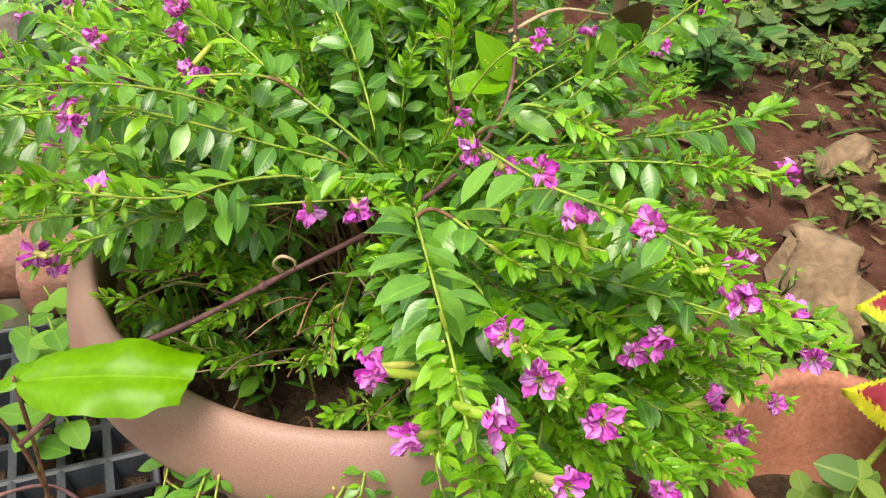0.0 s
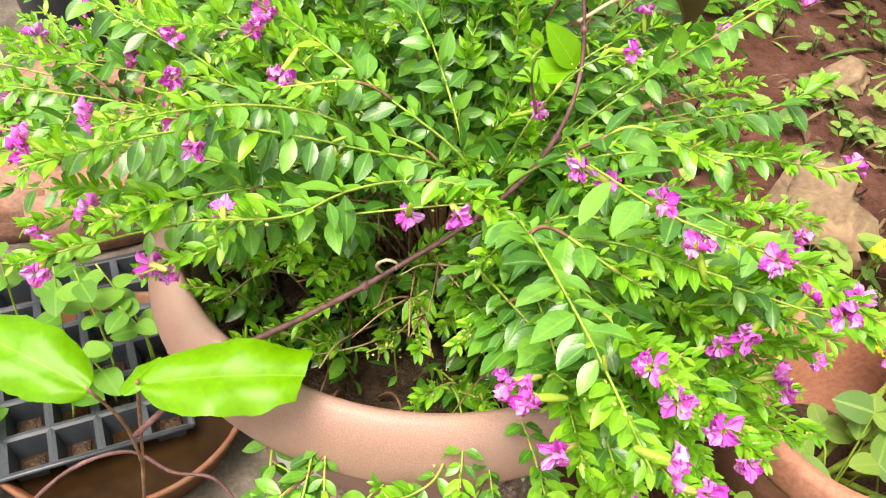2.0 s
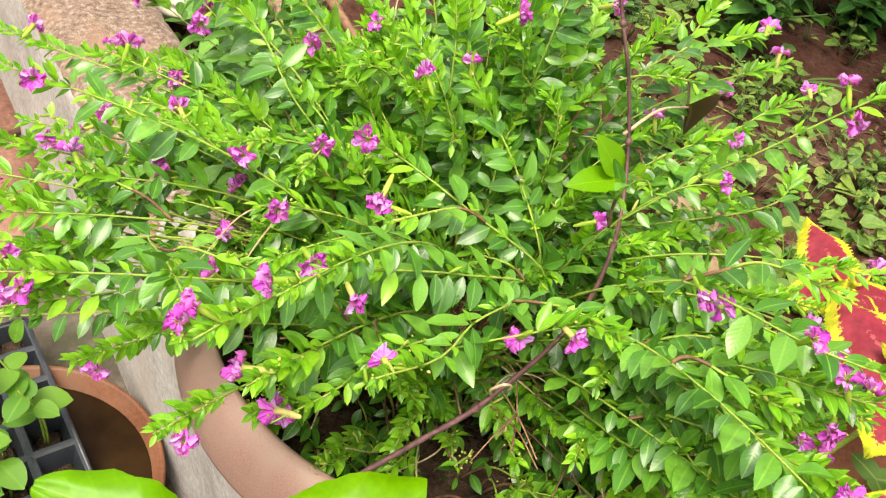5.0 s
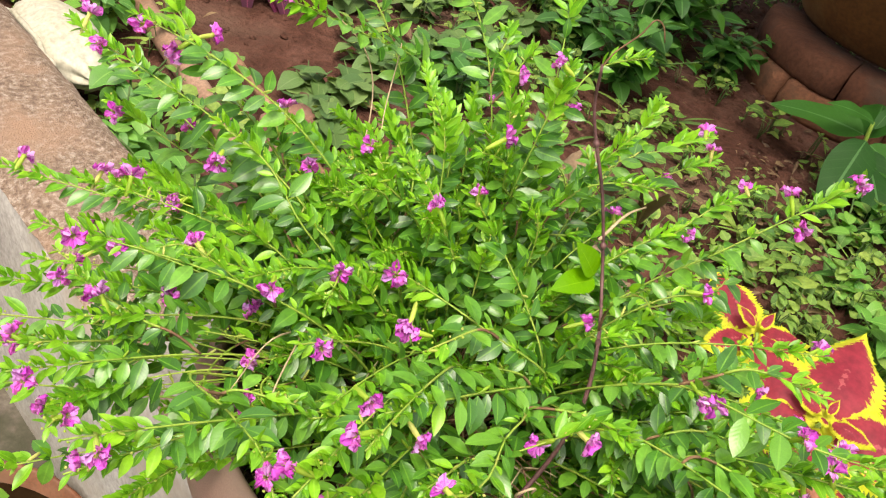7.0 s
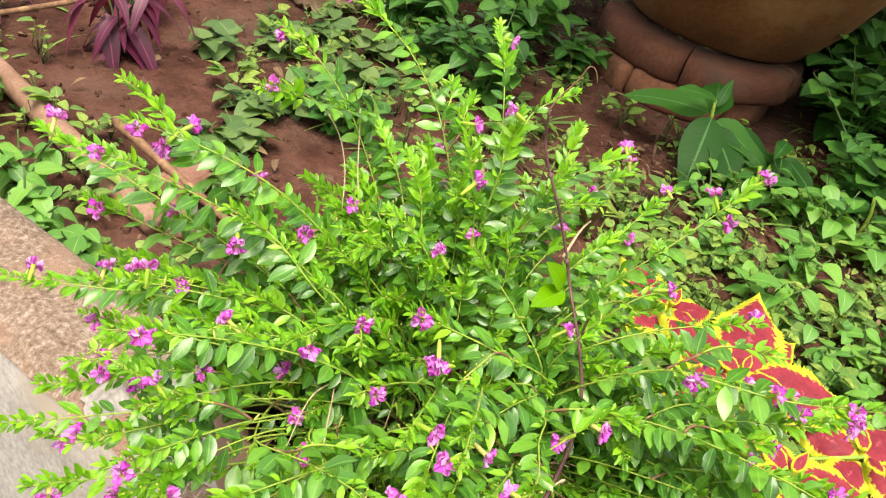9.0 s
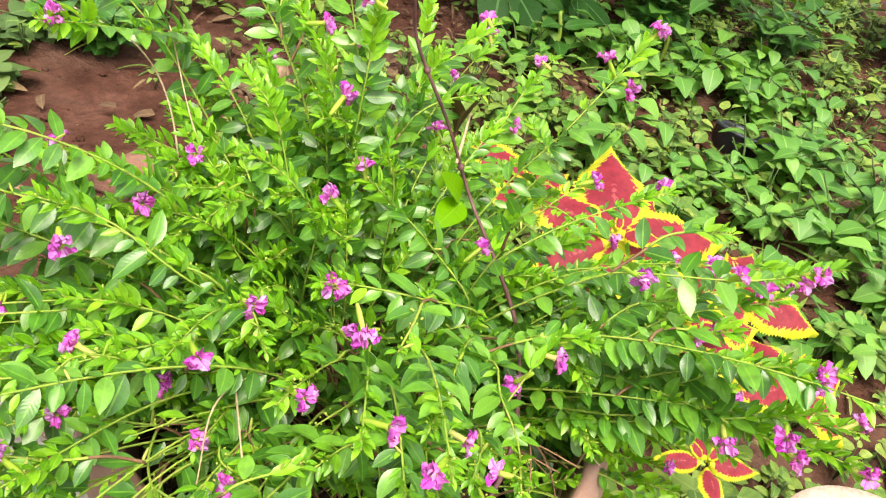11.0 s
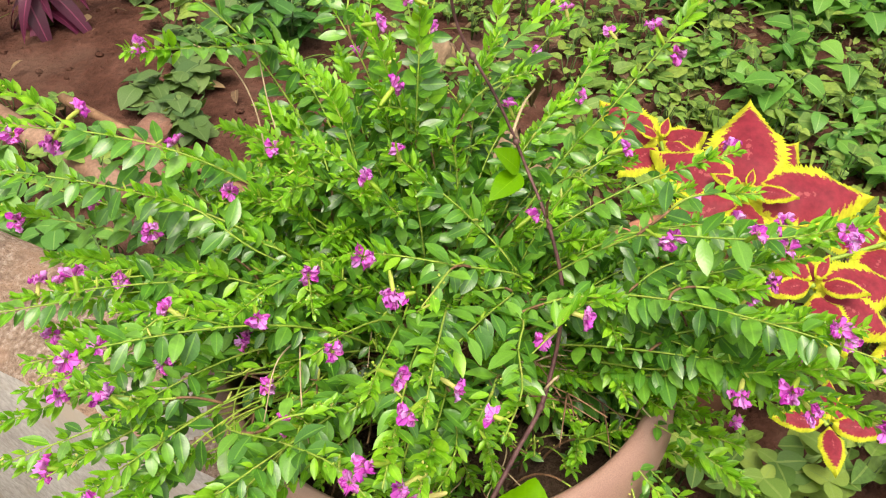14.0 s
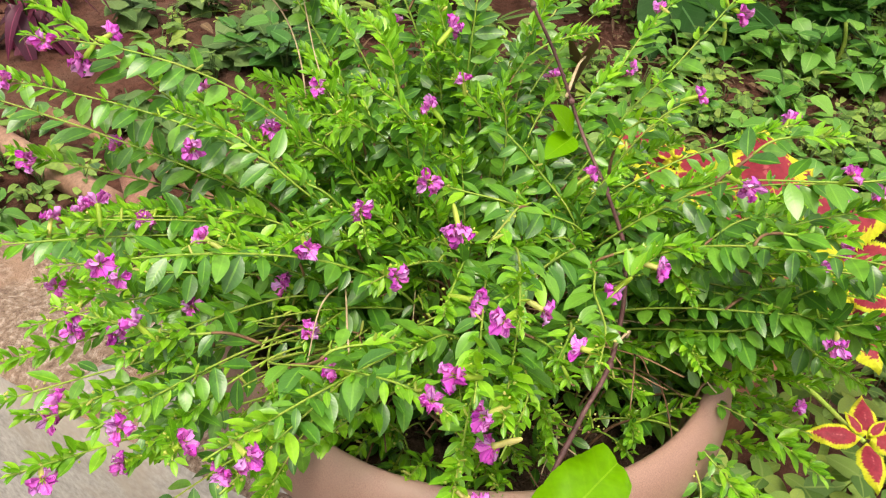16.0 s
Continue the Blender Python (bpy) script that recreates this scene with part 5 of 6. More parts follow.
def build_pot_weed(at, seed, n, label):
    """A small round-leaved weed on thin stalks."""
    rng = random.Random(seed)
    p = thing("weed", label, "weed", "round-leaved weeds", at=at)
    shapes = [Acc().add(*leaf_grid(1.0, w, 7, 0.12, 0.15, 0.7, 0.62, 0.08, w * 9)).mesh("leaf", [M_WEED]) for w in (0.72, 0.82, 0.64)]
    for k in range(n):
        g = rng.uniform(0, 6.28)
        tip = Vector((math.cos(g) * rng.uniform(0.01, 0.055), math.sin(g) * rng.uniform(0.01, 0.055), rng.uniform(0.05, 0.125)))
        st = part("stem", Acc().add(*tube(smooth_path([(0, 0, -0.004), tuple(tip * 0.5 + Vector((0, 0, 0.015))), tuple(tip)], 7), 0.0012, 0.0008, 4)), M_STEM, p)
        for sg in (0, 1, 2):
            h = g + sg * 2.1 + rng.uniform(-0.4, 0.4)
            z = rng.uniform(0.018, 0.034)
            put("leaf", rng.choice(shapes), st, "", basis(tip, Vector((math.cos(h), math.sin(h), rng.uniform(-0.1, 0.4))), Vector((rng.uniform(-.4, .1), rng.uniform(-.5, .1), 1))) @ Matrix.Diagonal((z, z, z, 1)))


for at, seed, n in (((0.345, -0.05, 0.086), 1, 7), ((0.400, -0.050, 0.086), 2, 5)):
    build_pot_weed(at, seed, n, "small round-leaved weed growing in the clay pot")
build_pot_weed((0.300, -0.375, 0.137), 41, 8, "small round-leaved weed growing in the pale clay pot")
for at, seed, n in (((0.245, -0.10, 0.0), 4, 8), ((0.27, -0.17, 0.0), 5, 9), ((0.33, -0.20, 0.0), 6, 8), ((0.43, -0.15, 0.0), 7, 8), ((0.49, 0.02, 0.0), 8, 8), ((0.24, 0.06, 0.0), 9, 8), ((0.46, 0.11, 0.0), 10, 8), ((0.53, -0.06, 0.0), 11, 8), ((0.56, 0.30, 0.0), 12, 8), ((0.66, 0.33, 0.0), 13, 8)):
    build_pot_weed((at[0], at[1], ground_height(at[0], at[1])), seed, n, "round-leaved weed on thin stalks beside the clay pot")


# ---- the big pot on its broken base ----
def build_big_pot():
    p = thing("large_pot", "very large weathered orange terracotta garden pot", "plant pot", at=(1.84, 1.05, 0.165))
    prof = [(0, 0), (0.25, 0), (0.262, 0.01), (0.33, 0.10), (0.40, 0.24), (0.45, 0.42), (0.46, 0.50), (0.50, 0.505), (0.51, 0.52), (0.51, 0.58), (0.50, 0.59), (0.44, 0.585), (0.42, 0.5), (0.24, 0.05), (0, 0.05)]
    part("body", Acc().add(*lathe(prof, 96, 0.006)), M_SHADEDOLDCLAY, p)
    part("soil", Acc().add(*lathe([(0, 0.52), (0.2, 0.53), (0.43, 0.51)], 48, 0.03)), M_POTSOIL, p)
    c = Vector((1.75, 1.02, 0.0))
    courses = [(c, start, sweep, 0.082, 0.160, 0.295, M_SHADEDBRICK, "curved dark brick slab under the large pot") for start, sweep in ((120, 88), (209, 74), (284.5, 84))]
    courses += [(c + Vector((-0.035, 0.012, 0)), start, sweep, 0.0, 0.080, 0.272, M_BASEBRICK, "chipped orange brick block under the dark slab") for start, sweep in ((140, 46), (187.5, 60), (249, 66))]
    for k, (mid, start, sweep, low, high, rad, mat, label) in enumerate(courses):
        a0 = math.radians(start)
        v, f = [], []
        n = 14
        for i in range(n + 1):
            a = a0 + math.radians(sweep) * i / n
            end = 0.012 if i in (0, n) else 0.0
            for (r, z) in ((0.16, low), (rad - 0.006 - end, low), (rad - end, low + 0.010), (rad - end, (low + high) / 2), (rad - 0.006 - end, high - 0.008), (rad - 0.020 - end, high), (0.16, high)):
                rr = r + 0.010 * noise.noise((a * 3, z * 12, k)) + 0.006 * noise.noise((a * 11, z * 40, k + 9))
                v.append((rr * math.cos(a), rr * math.sin(a), z + 0.003 * noise.noise((a * 9, r * 9, k))))
        m = 7
        f = [(i * m + j, (i + 1) * m + j, (i + 1) * m + (j + 1) % m, i * m + (j + 1) % m) for i in range(n) for j in range(m)]
        f += [tuple(range(m)), tuple(n * m + m - 1 - j for j in range(m))]
        o = put("base_block", Acc().add(v, f).mesh("base_block", [mat]), None, "", Matrix.Translation(mid))
        tagged(o, label, "brick", "blocks under the large pot")


build_big_pot()


# ---- pipe, container, stones ----
def build_pipe():
    p = thing("pipe", "dusty brown plastic pipe lying on the soil", "pipe", at=(0.05, 0.85, 0.0))
    b = Vector((0.05, 0.85, 0.0))
    path = [q - b for q in smooth_path([(-0.08, 1.62, 0.035), (-0.02, 1.28, 0.035), (0.018, 1.05, 0.033), (0.048, 0.88, 0.03), (0.075, 0.74, 0.028)], 30)]
    part("barrel", Acc().add(*tube(path, 0.021, 0.021, 20)), M_PIPE, p)
    o = thing("stick", "thin dry branch lying beside the pipe", "stick", at=(0.13, 0.90, 0.03))
    part("bark", Acc().add(*tube([q - Vector((0.13, 0.9, 0.03)) for q in smooth_path([(0.11, 1.02, 0.05), (0.135, 0.88, 0.05), (0.19, 0.72, 0.02), (0.22, 0.6, 0.012)], 20)], 0.009, 0.006, 9, 0.1, 1)), M_TWIG, o)
    for pts, r in ((((-0.20, 1.45, 0.10), (0.05, 1.50, 0.12), (0.22, 1.60, 0.17)), 0.010), (((-0.20, 1.36, 0.07), (0.02, 1.40, 0.085), (0.24, 1.44, 0.10)), 0.007)):
        s = thing("stick", "bare grey-brown branch lying among purple plants", "stick", at=(0, 1.45, 0.0))
        part("bark", Acc().add(*tube([q - Vector((0, 1.45, 0)) for q in smooth_path(pts, 20)], r, r * 0.7, 8, 0.1, 2)), M_TWIG, s)
    c = thing("sack", "crumpled cream-white plastic sack lying against the low wall", "sack", at=(-0.165, 1.00, 0.02), turn=18)
    v, rows, seg = [], 26, 40
    for i in range(rows + 1):
        u = i / rows
        r = max(0.0, math.sin(math.pi * (0.004 + 0.992 * u))) ** 0.5
        for k in range(seg):
            g = 2 * math.pi * k / seg
            x, y, z = 0.062 * r * math.cos(g), -0.12 + 0.24 * u, 0.050 * r * math.sin(g)
            d = r * (0.007 * noise.noise((x * 26, y * 12, z * 26)) + 0.004 * abs(noise.noise((x * 60 + 3, y * 28, z * 60))) + 0.001 * noise.noise((x * 160, y * 90, z * 160)))
            v.append((x + d * math.cos(g), y + 0.010 * noise.noise((g * 2, u * 4, 1)), max(0.002, z + d * math.sin(g) + 0.052)))
    f = [(i * seg + k, i * seg + (k + 1) % seg, (i + 1) * seg + (k + 1) % seg, (i + 1) * seg + k) for i in range(rows) for k in range(seg)]
    f += [tuple(range(seg)), tuple(rows * seg + seg - 1 - k for k in range(seg))]
    part("bag", Acc().add(v, f), M_WHITE, c)
    edge = [Vector((-0.052 + 0.006 * noise.noise((k * 0.7, 1, 0)), -0.10 + 0.20 * k / 12, 0.085 + 0.006 * noise.noise((k * 0.6, 4, 0)) - 0.00055 * (k - 6) ** 2)) for k in range(13)]
    part("seam", Acc().add(*tube(smooth_path(edge, 30), 0.005, 0.004, 7, 0.15, 4)), M_WHITE, c, "thick folded seam")
    for k, (x, y, sx, sy, sz, a) in enumerate(((0.69, 0.735, 0.125, 0.075, 0.026, 12), (0.555, 0.425, 0.115, 0.17, 0.045, -18), (0.86, 1.62, 0.16, 0.12, 0.06, 10))):
        o = put("stone", Acc().add(*block(sx, sy, sz, 0.035, k + 3, min(sx, sy, sz) * 0.45, 5)).mesh("stone", [M_STONE]), None, "", pose(x, y, -0.012, 3, -4, a))
        tagged(o, "flat pale brown stone half sunk in the soil", "stone", "stones on the soil")
    ring = thing("pipe_end", "open end of a black plastic pipe among the weeds", "pipe", at=(1.325, 0.03, -0.03))
    ring.matrix_world = pose(1.325, 0.03, -0.030, 14, 8, 60)
    part("pipe_wall", Acc().add(*lathe([(0.0, -0.03), (0.052, -0.03), (0.056, 0.055), (0.062, 0.057), (0.063, 0.062), (0.058, 0.064), (0.052, 0.058), (0.047, -0.02), (0.0, -0.02)], 40)), M_BLACK, ring)


build_pipe()


# ---- plants round about ----
def rosette(acc, at, rng, n, size, height, slot, shapes, stem=True):
    for k in range(n):
        g = rng.uniform(0, 6.283)
        d = Vector((math.cos(g), math.sin(g), rng.uniform(-0.15, 0.7)))
        h = height * rng.uniform(0.3, 1.0)
        q = at + Vector((d.x * size * rng.uniform(0.1, 0.7), d.y * size * rng.uniform(0.1, 0.7), h))
        s = size * rng.uniform(0.6, 1.15)
        v, f, uv = rng.choice(shapes)
        acc.add(moved(v, basis(q, d, Vector((rng.uniform(-.35, .35), rng.uniform(-.35, .35), 1))), s), f, uv, slot)
        if stem and h > 0.03:
            acc.add(*tube([at, (at + q) / 2 + Vector((rng.uniform(-.01, .01), 0, 0)), q], 0.0012, 0.0009, 3), slot=1)


def weed_cover(x, y):
    """How thickly weeds stand at a place, 0 to 1."""
    if abs((Vector((x, y, 0)) - WALL_AT).dot(WALL_SIDE)) < 0.10:
        return 0.0
    side = (Vector((x, y, 0)) - WALL_AT).dot(WALL_SIDE)
    if side < 0:
        return 0.0 if y < 1.0 else 0.15
    if math.hypot(x - 0.362, y + 0.015) < 0.11 or math.hypot(x - 1.70, y - 1.00) < 0.36:
        return 0.0
    if math.hypot(x - 0.56, y - 0.45) < 0.15 or math.hypot(x - 0.70, y - 0.76) < 0.10:
        return 0.03
    if math.hypot((x - 1.27) * 0.6, y - 0.02) < 0.075:
        return 0.0
    patch = noise.noise((x * 2.3, y * 2.3, 11)) + 0.5 * noise.noise((x * 6, y * 6, 4))
    c = 0.22 + 0.5 * patch
    if x > 1.12 and y > 0.72:
        c = 0.22 + 0.4 * patch
    elif x > 1.05 and y > 0.56:
        c = 0.25 + 0.4 * patch
    elif x > 0.80 and y < 0.95:
        c = 0.72 + 0.4 * patch
    elif x > 0.55 and y < 0.6:
        c = 0.65 + 0.5 * patch
    elif x > 0.95 and y > 1.25:
        c = 0.9
    elif 0.62 < x < 0.80 and y > 0.75:
        c = 0.12 + 0.4 * patch
    elif 0.38 < x < 0.80 and 0.2 < y < 0.70:
        c = 0.70 + 0.5 * patch
    elif 0.17 < x < 0.6 and y < 0.25:
        c = 0.75 + 0.4 * patch
    elif x < 0.07 and 0.55 < y < 1.2:
        c = 0.55
    elif 0.25 < x < 0.75 and 0.75 < y < 1.45:
        c = 0.06 + 0.5 * patch
    return max(0.0, min(1.0, c))


def build_weeds():
    rng = random.Random(31)
    acc, dry = Acc(), Acc()
    oval = [leaf_grid(1.0, w, 6, f, c, 0.68, 0.65, 0.10, p) for w, f, c, p in ((0.78, 0.2, 0.2, 0), (0.66, 0.3, 0.3, 2), (0.92, 0.1, 0.15, 4), (0.50, 0.3, 0.35, 1))]
    blade = [leaf_grid(1.0, 0.07, 6, 0.3, c, 0.6, 0.7) for c in (0.2, 0.5, 0.8)]
    straw = [leaf_grid(1.0, 0.16, 5, 0.3, 0.3, 0.8, 0.8, 0.2, 1), leaf_grid(1.0, 0.28, 5, 0.5, 0.4, 0.8, 0.8, 0.2, 3)]
    for k in range(7000 + 5000):
        if k < 7000:
            x, y = rng.uniform(-0.6, 2.7), rng.uniform(-0.9, 2.3)
        else:
            x, y = rng.uniform(-0.6, 5.5), rng.uniform(-3.5, 5.0)
            if -0.6 < x < 2.7 and -0.9 < y < 2.3:
                continue
        far = math.hypot(x - 1.2, y - 0.6) + 0.5 * noise.noise((x * 1.3, y * 1.3, 21))
        if rng.random() > weed_cover(x, y) * max(0.0, min(1.0, (3.6 - far) / 2.0)):
            continue
        at = Vector((x, y, ground_height(x, y)))
        if rng.random() < 0.12:
            rosette(acc, at, rng, 5, rng.uniform(0.06, 0.14), 0.01, 0, blade, False)
        else:
            rosette(acc, at, rng, rng.randint(4, 9), rng.choice((0.014, 0.018, 0.022, 0.026, 0.038)) * rng.uniform(0.85, 1.15), rng.uniform(0.012, 0.085), 0, oval)
    tagged(put("ground_weeds", acc.mesh("ground_weeds", [M_WEED, M_WEEDSTEM])), "low tangle of small green weeds and grass on the soil", "weeds", kind="stuff")
    for k in range(1300):
        x, y = rng.uniform(-0.3, 2.4), rng.uniform(-0.6, 2.0)
        if k > 600:
            x, y = rng.uniform(0.6, 1.6), rng.uniform(-0.3, 0.8)
        if (Vector((x, y, 0)) - WALL_AT).dot(WALL_SIDE) < 0.1:
            continue
        v, f, uv = rng.choice(oval[3:] + straw)
        g = rng.uniform(0, 6.28)
        dry.add(moved(v, basis(Vector((x, y, ground_height(x, y) + rng.uniform(0.004, 0.03))), Vector((math.cos(g), math.sin(g), rng.uniform(-0.2, 0.2))), Vector((rng.uniform(-.4, .4), rng.uniform(-.4, .4), 1))), rng.uniform(0.010, 0.034) * (1.4 if k % 5 == 0 else 1.0)), f, uv)
    tagged(put("leaf_litter", dry.mesh("leaf_litter", [M_DRY])), "scattered dry brown leaves and straw on the soil", "leaf litter", kind="stuff")


build_weeds()


def build_clods():
    rng = random.Random(77)
    acc = Acc()
    lumps = [block(1.0, 0.8, 0.6, 0.22, k, 0.2, 2) for k in range(5)]
    for k in range(2600):
        x, y = rng.uniform(-0.3, 2.0), rng.uniform(-0.4, 2.2)
        if (Vector((x, y, 0)) - WALL_AT).dot(WALL_SIDE) < 0.1 or math.hypot(x - 0.362, y + 0.015) < 0.1:
            continue
        v, f = lumps[k % 5]
        z = 0.004 + 0.016 * rng.random() ** 3
        acc.add(moved(np.array([tuple(q) for q in v]), pose(x, y, ground_height(x, y) - z * 0.2, rng.uniform(-30, 30), rng.uniform(-30, 30), rng.uniform(0, 360)), z), f)
    tagged(put("soil_clods", acc.mesh("soil_clods", [M_SOIL])), "crumbs and clods of red-brown soil", "soil", kind="stuff")


build_clods()


def build_bush(at, seed, height, spread, n_stems, leaf, mat, label, width=0.5, name="bush", category="bush", per=9, droop=0.0, group="bushes round the pots", base=None, joined=False):
    rng = random.Random(seed)
    b = Vector((at[0], at[1], ground_height(*at) if base is None else base))
    p = thing(name, label, category, group, at=tuple(b))
    shapes = [leaf_grid(1.0, width * rng.uniform(0.85, 1.15), 8, rng.uniform(0.15, 0.3), rng.uniform(0.1, 0.4) + droop, 0.75, 0.8, 0.08, k) for k in range(4)]
    meshes = [Acc().add(v, f, uv).mesh("leaf", [mat]) for v, f, uv in shapes]
    crown = Acc()
    for k in range(n_stems):
        g = 2 * math.pi * (k + rng.uniform(-0.4, 0.4)) / n_stems
        r = spread * rng.uniform(0.2, 1.0)
        h = height * rng.uniform(0.55, 1.0)
        path = smooth_path([(0, 0, -0.01), (r * 0.35 * math.cos(g), r * 0.35 * math.sin(g), h * 0.55), (r * math.cos(g), r * math.sin(g), h)], 14)
        part("stem", Acc().add(*tube(path, 0.0030, 0.0013, 5)), M_WEEDSTEM, p)
        for m in range(per):
            q = path[min(14, int(3 + 11 * (m + 0.5) / per))]
            t = m * 2.4 + k * 1.3 + rng.uniform(-0.4, 0.4)
            d = Vector((math.cos(t), math.sin(t), rng.uniform(-0.2, 0.5) - droop))
            s = leaf * rng.uniform(0.6, 1.15)
            m4 = basis(q, d, Vector((rng.uniform(-.3, .3), rng.uniform(-.3, .3), 1)))
            if joined:
                v, f, uv = rng.choice(shapes)
                crown.add(moved(v, m4, s), f, uv)
            else:
                put("leaf", rng.choice(meshes), p, "", m4 @ Matrix.Diagonal((s, s, s, 1)))
    if joined:
        tagged(put("crown", crown.mesh("crown", [mat]), p), "dense leaves", kind="stuff")


DARK = "dense dark green leafy bush growing from the soil"
for at, seed, h, sp, n, lf in (((1.62, 0.38), 1, 0.24, 0.20, 10, 0.075), ((1.85, 0.55), 2, 0.30, 0.25, 10, 0.08), ((1.80, 0.12), 3, 0.22, 0.26, 11, 0.065), ((2.25, 0.45), 4, 0.60, 0.34, 18, 0.10), ((2.15, 0.80), 17, 0.5, 0.25, 14, 0.09),
                               ((0.97, 1.03), 5, 0.22, 0.18, 12, 0.06), ((0.96, 1.20), 14, 0.14, 0.13, 9, 0.055), ((1.22, 1.22), 21, 0.24, 0.18, 12, 0.08), ((1.38, 1.40), 22, 0.28, 0.2, 12, 0.085), ((1.55, 1.52), 23, 0.3, 0.2, 12, 0.085), ((1.02, 1.42), 24, 0.22, 0.18, 11, 0.075), ((1.36, 1.12), 25, 0.14, 0.12, 8, 0.06), ((1.12, 1.45), 6, 0.28, 0.22, 11, 0.07), ((0.85, 1.75), 7, 0.25, 0.25, 10, 0.07), ((1.55, 1.75), 8, 0.45, 0.30, 12, 0.09),
                               ((2.25, -0.15), 9, 0.30, 0.3, 11, 0.08), ((2.65, 1.15), 10, 1.15, 0.45, 26, 0.13), ((2.45, 1.65), 15, 1.25, 0.45, 26, 0.13), ((2.75, 0.60), 16, 0.8, 0.4, 20, 0.11), ((2.0, 1.95), 12, 1.0, 0.45, 24, 0.12), ((0.54, 0.96), 13, 0.13, 0.13, 9, 0.045)):
    build_bush(at, seed, h, sp, n, lf, M_BUSH, DARK, 0.62)
for at, seed, h in (((2.02, 0.66), 51, 0.30), ((2.33, 0.72), 52, 0.42), ((2.52, 0.92), 53, 0.5), ((1.98, 0.40), 54, 0.28), ((2.20, 0.58), 55, 0.36), ((2.55, 0.50), 56, 0.45), ((2.38, 1.02), 57, 0.5), ((2.15, 0.95), 58, 0.4)):
    build_bush(at, seed, h, 0.24, 8, 0.125, M_BUSH, DARK, 0.66, per=9)

# Unseen shrub, added only to throw shade on the large pot and its base.
build_bush((1.84, 1.05), 40, 1.5, 1.35, 130, 0.30, M_BUSH, "large leafy green shrub, unseen, added in the large pot for shade", 0.5, "shade_shrub", "shrub", 14, 0.1, "", 0.69, True)
for k, at in enumerate(((0.69, 1.43), (0.60, 1.33), (0.78, 1.40), (0.40, 1.08), (0.50, 1.05), (0.59, 1.13), (0.33, 0.98), (0.71, 1.15), (0.45, 1.36), (0.24, 0.98), (0.24, 0.86), (0.86, 1.28))):
    build_bush(at, 70 + k, 0.05 + 0.015 * (k % 3), 0.10, 5, 0.050, M_GREYWEED, "low weed with broad lobed grey-green leaves on the bare soil", 0.92, "broad_weed", "weed", 5, 0.1, "broad weeds on the soil")
for k, at in enumerate(((1.05, 0.35), (1.20, 0.50), (1.36, 0.40), (1.34, 0.30), (1.06, 0.04), (1.52, 0.10), (1.18, -0.02), (1.52, 0.20), (1.64, 0.27), (1.46, 0.05), (1.15, 0.24), (0.97, 0.20), (0.95, 0.00), (1.50, 0.42), (1.70, 0.45), (1.25, -0.07), (1.16, -0.14), (1.05, -0.10), (1.35, -0.10), (1.08, -0.22), (0.92, -0.16), (0.86, -0.30), (1.00, -0.33), (1.22, -0.26), (1.45, -0.16), (1.55, -0.04), (1.40, 0.20), (1.62, 0.10), (0.80, -0.22))):
    build_bush(at, 90 + k, 0.07 + 0.025 * (k % 4), 0.13, 7, 0.040 + 0.005 * (k % 4), M_BROADWEED, "leafy green weed with broad oval leaves beside the coleus", 0.72, "leafy_weed", "weed", 5, 0.1, "leafy weeds beside the coleus")


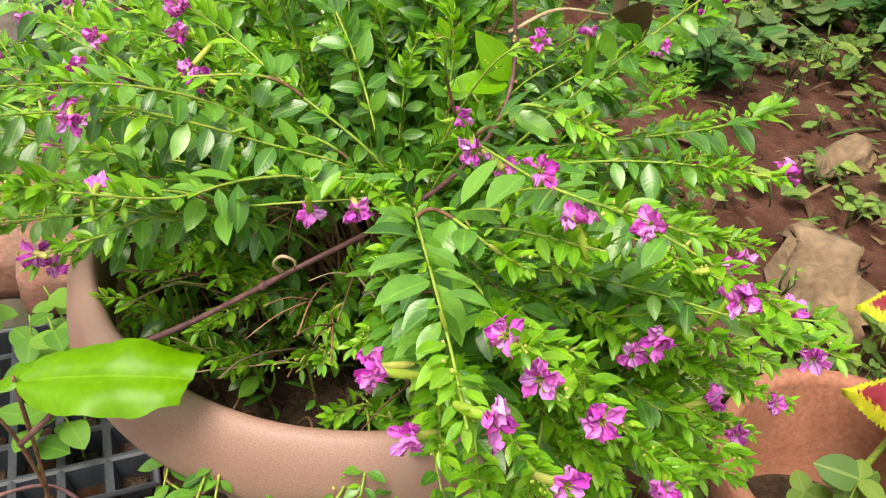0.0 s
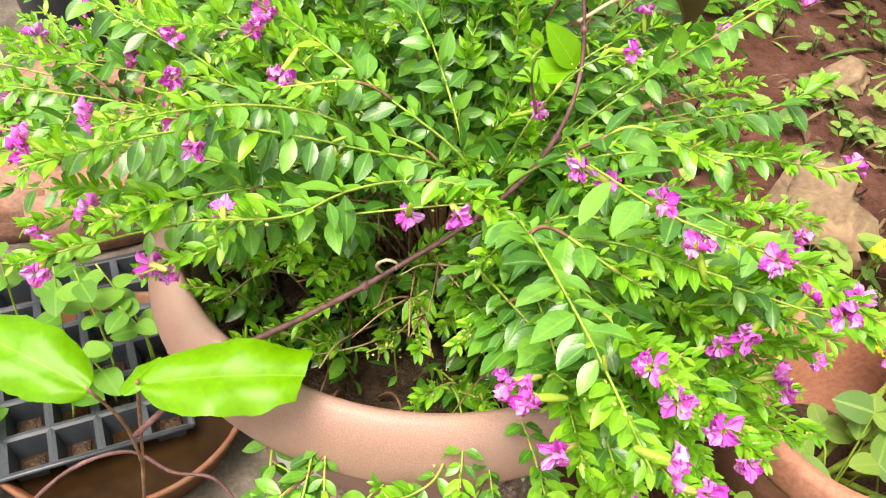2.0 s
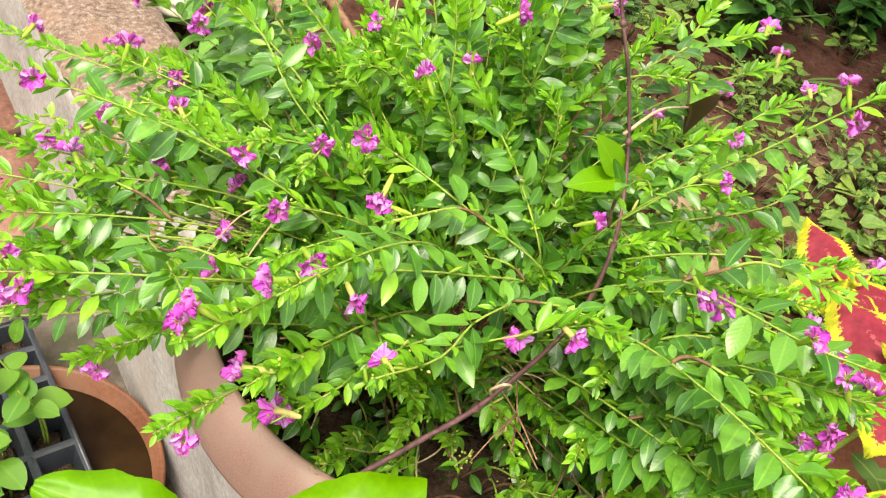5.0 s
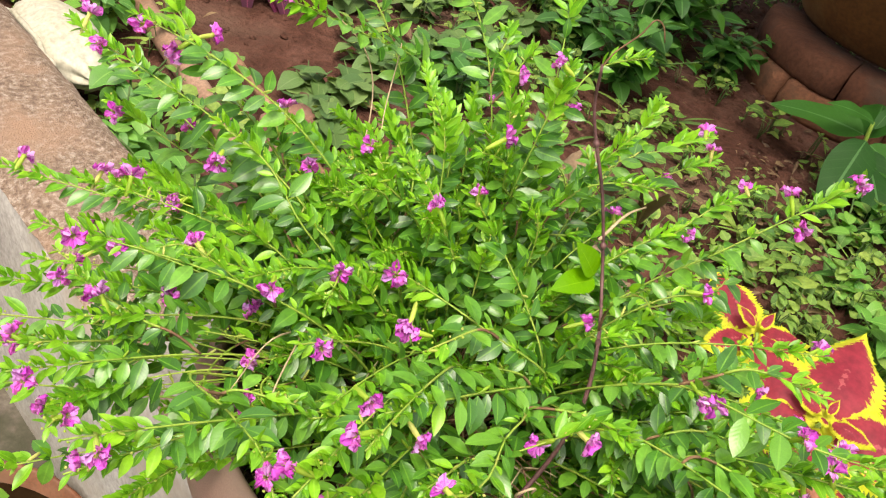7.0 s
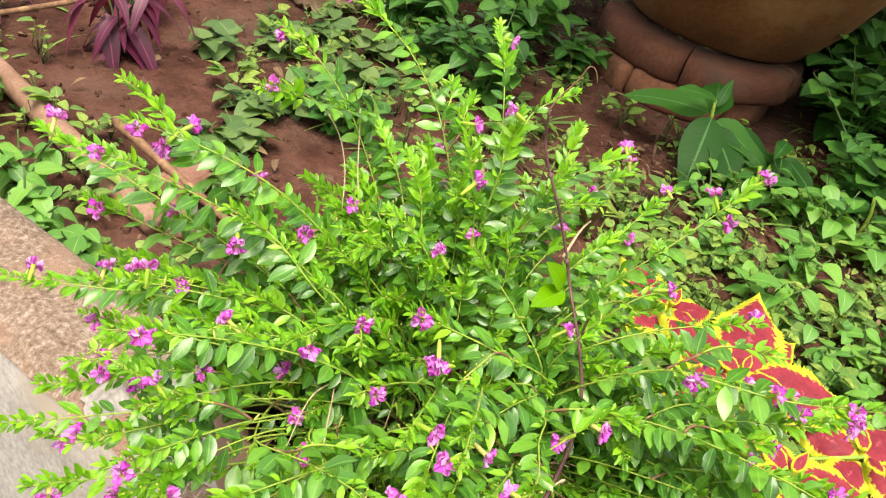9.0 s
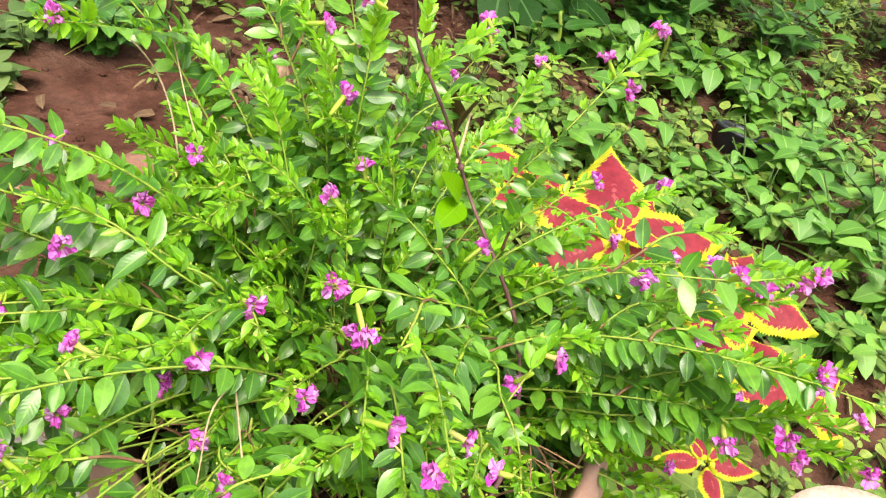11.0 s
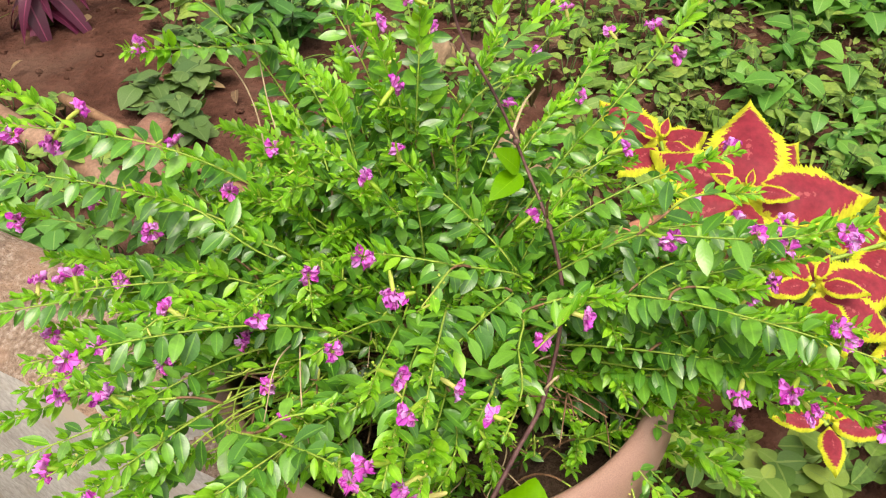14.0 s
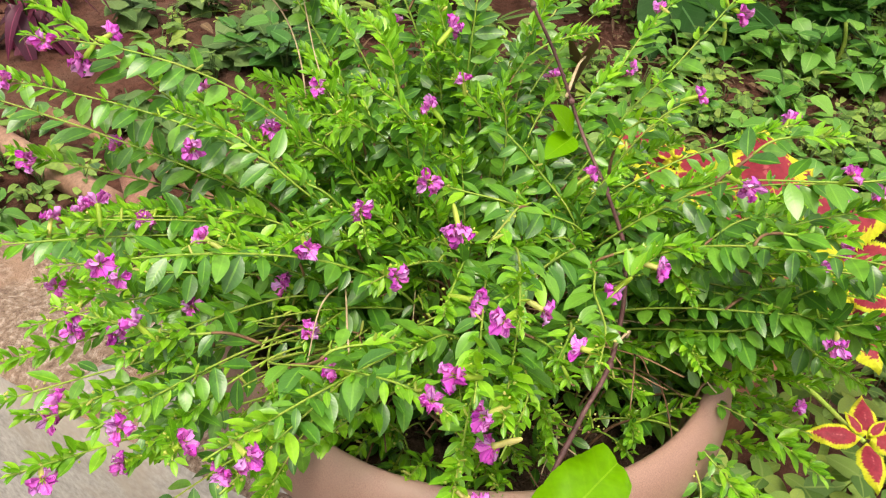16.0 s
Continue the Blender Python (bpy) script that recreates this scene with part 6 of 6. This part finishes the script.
def build_lance(x, y, seed, leaves, label, size=1.0):
    b = Vector((x, y, ground_height(x, y)))
    p = thing("broad_leaf_plant", label, "plant", "broad-leaved plants", at=tuple(b))
    part("stem", Acc().add(*tube(smooth_path([(0, 0, -0.01), (0.01, 0, 0.08 * size), (0.0, 0.01, 0.17 * size)], 10), 0.006, 0.004, 8)), M_STEM, p)
    # bearing, rise, length, width share, height of the joint
    for k, (turn, rise, ln, wd, z) in enumerate(leaves):
        g = math.radians(turn)
        d = Vector((math.cos(g), math.sin(g), rise))
        v, f, uv = leaf_grid(1.0, wd, 16, 0.14, 0.24, 0.72, 0.85, 0.16, k + seed)
        put("leaf", Acc().add(v, f, uv).mesh("leaf", [M_LANCE]), p, "", basis(Vector((0, 0, z * size)) + d.normalized() * 0.01, d, Vector((-0.35, -0.2, 1.0))) @ Matrix.Diagonal((ln * size, ln * size, ln * size, 1)))


build_lance(1.325, 0.65, 0, ((118, 0.0, 0.20, 0.42, 0.14), (212, -0.60, 0.20, 0.46, 0.14), (20, 1.6, 0.075, 0.34, 0.15), (-62, -0.25, 0.18, 0.42, 0.13), (255, -0.35, 0.19, 0.45, 0.12), (-38, -0.15, 0.20, 0.40, 0.12),
                            (-85, -0.2, 0.20, 0.42, 0.10), (35, 0.3, 0.2, 0.4, 0.13), (165, 0.4, 0.12, 0.36, 0.17), (-50, -0.5, 0.16, 0.48, 0.09)), "clump of long broad glossy green lance leaves beside the large pot")
rng_l = random.Random(9)
for k, (x, y, z) in enumerate(((1.30, 0.47, 0.62), (1.46, 0.52, 0.75), (1.52, 0.30, 0.6))):
    build_lance(x, y, k + 3, [(rng_l.uniform(0, 360), rng_l.uniform(-0.4, 0.5), rng_l.uniform(0.13, 0.2), rng_l.uniform(0.32, 0.46), rng_l.uniform(0.06, 0.17)) for m in range(9)], "broad-leaved green plant in the weeds near the large pot", z)
for at, seed, h in (((0.24, 1.36), 30, 0.22), ((0.34, 1.58), 31, 0.26), ((0.02, 1.60), 32, 0.24), ((-0.12, 1.70), 33, 0.26), ((0.55, 1.75), 34, 0.2)):
    build_bush(at, seed, h, 0.10, 6, 0.11, M_PURPLE, "purple-leaved plant with drooping narrow leaves", 0.30, "purple_plant", "plant", 6, 0.45, "purple-leaved plants")
for k, at in enumerate(((-0.09, 1.17), (-0.08, 0.88), (-0.10, 0.78), (-0.06, 0.67), (-0.04, 0.57))):
    build_bush(at, 120 + k, 0.13 - 0.01 * k, 0.08, 8, 0.041, M_BROADWEED, "leafy green weed growing between the low wall and the pipe", 0.78, "leafy_weed", "weed", 5, 0.1, "leafy weeds along the wall")
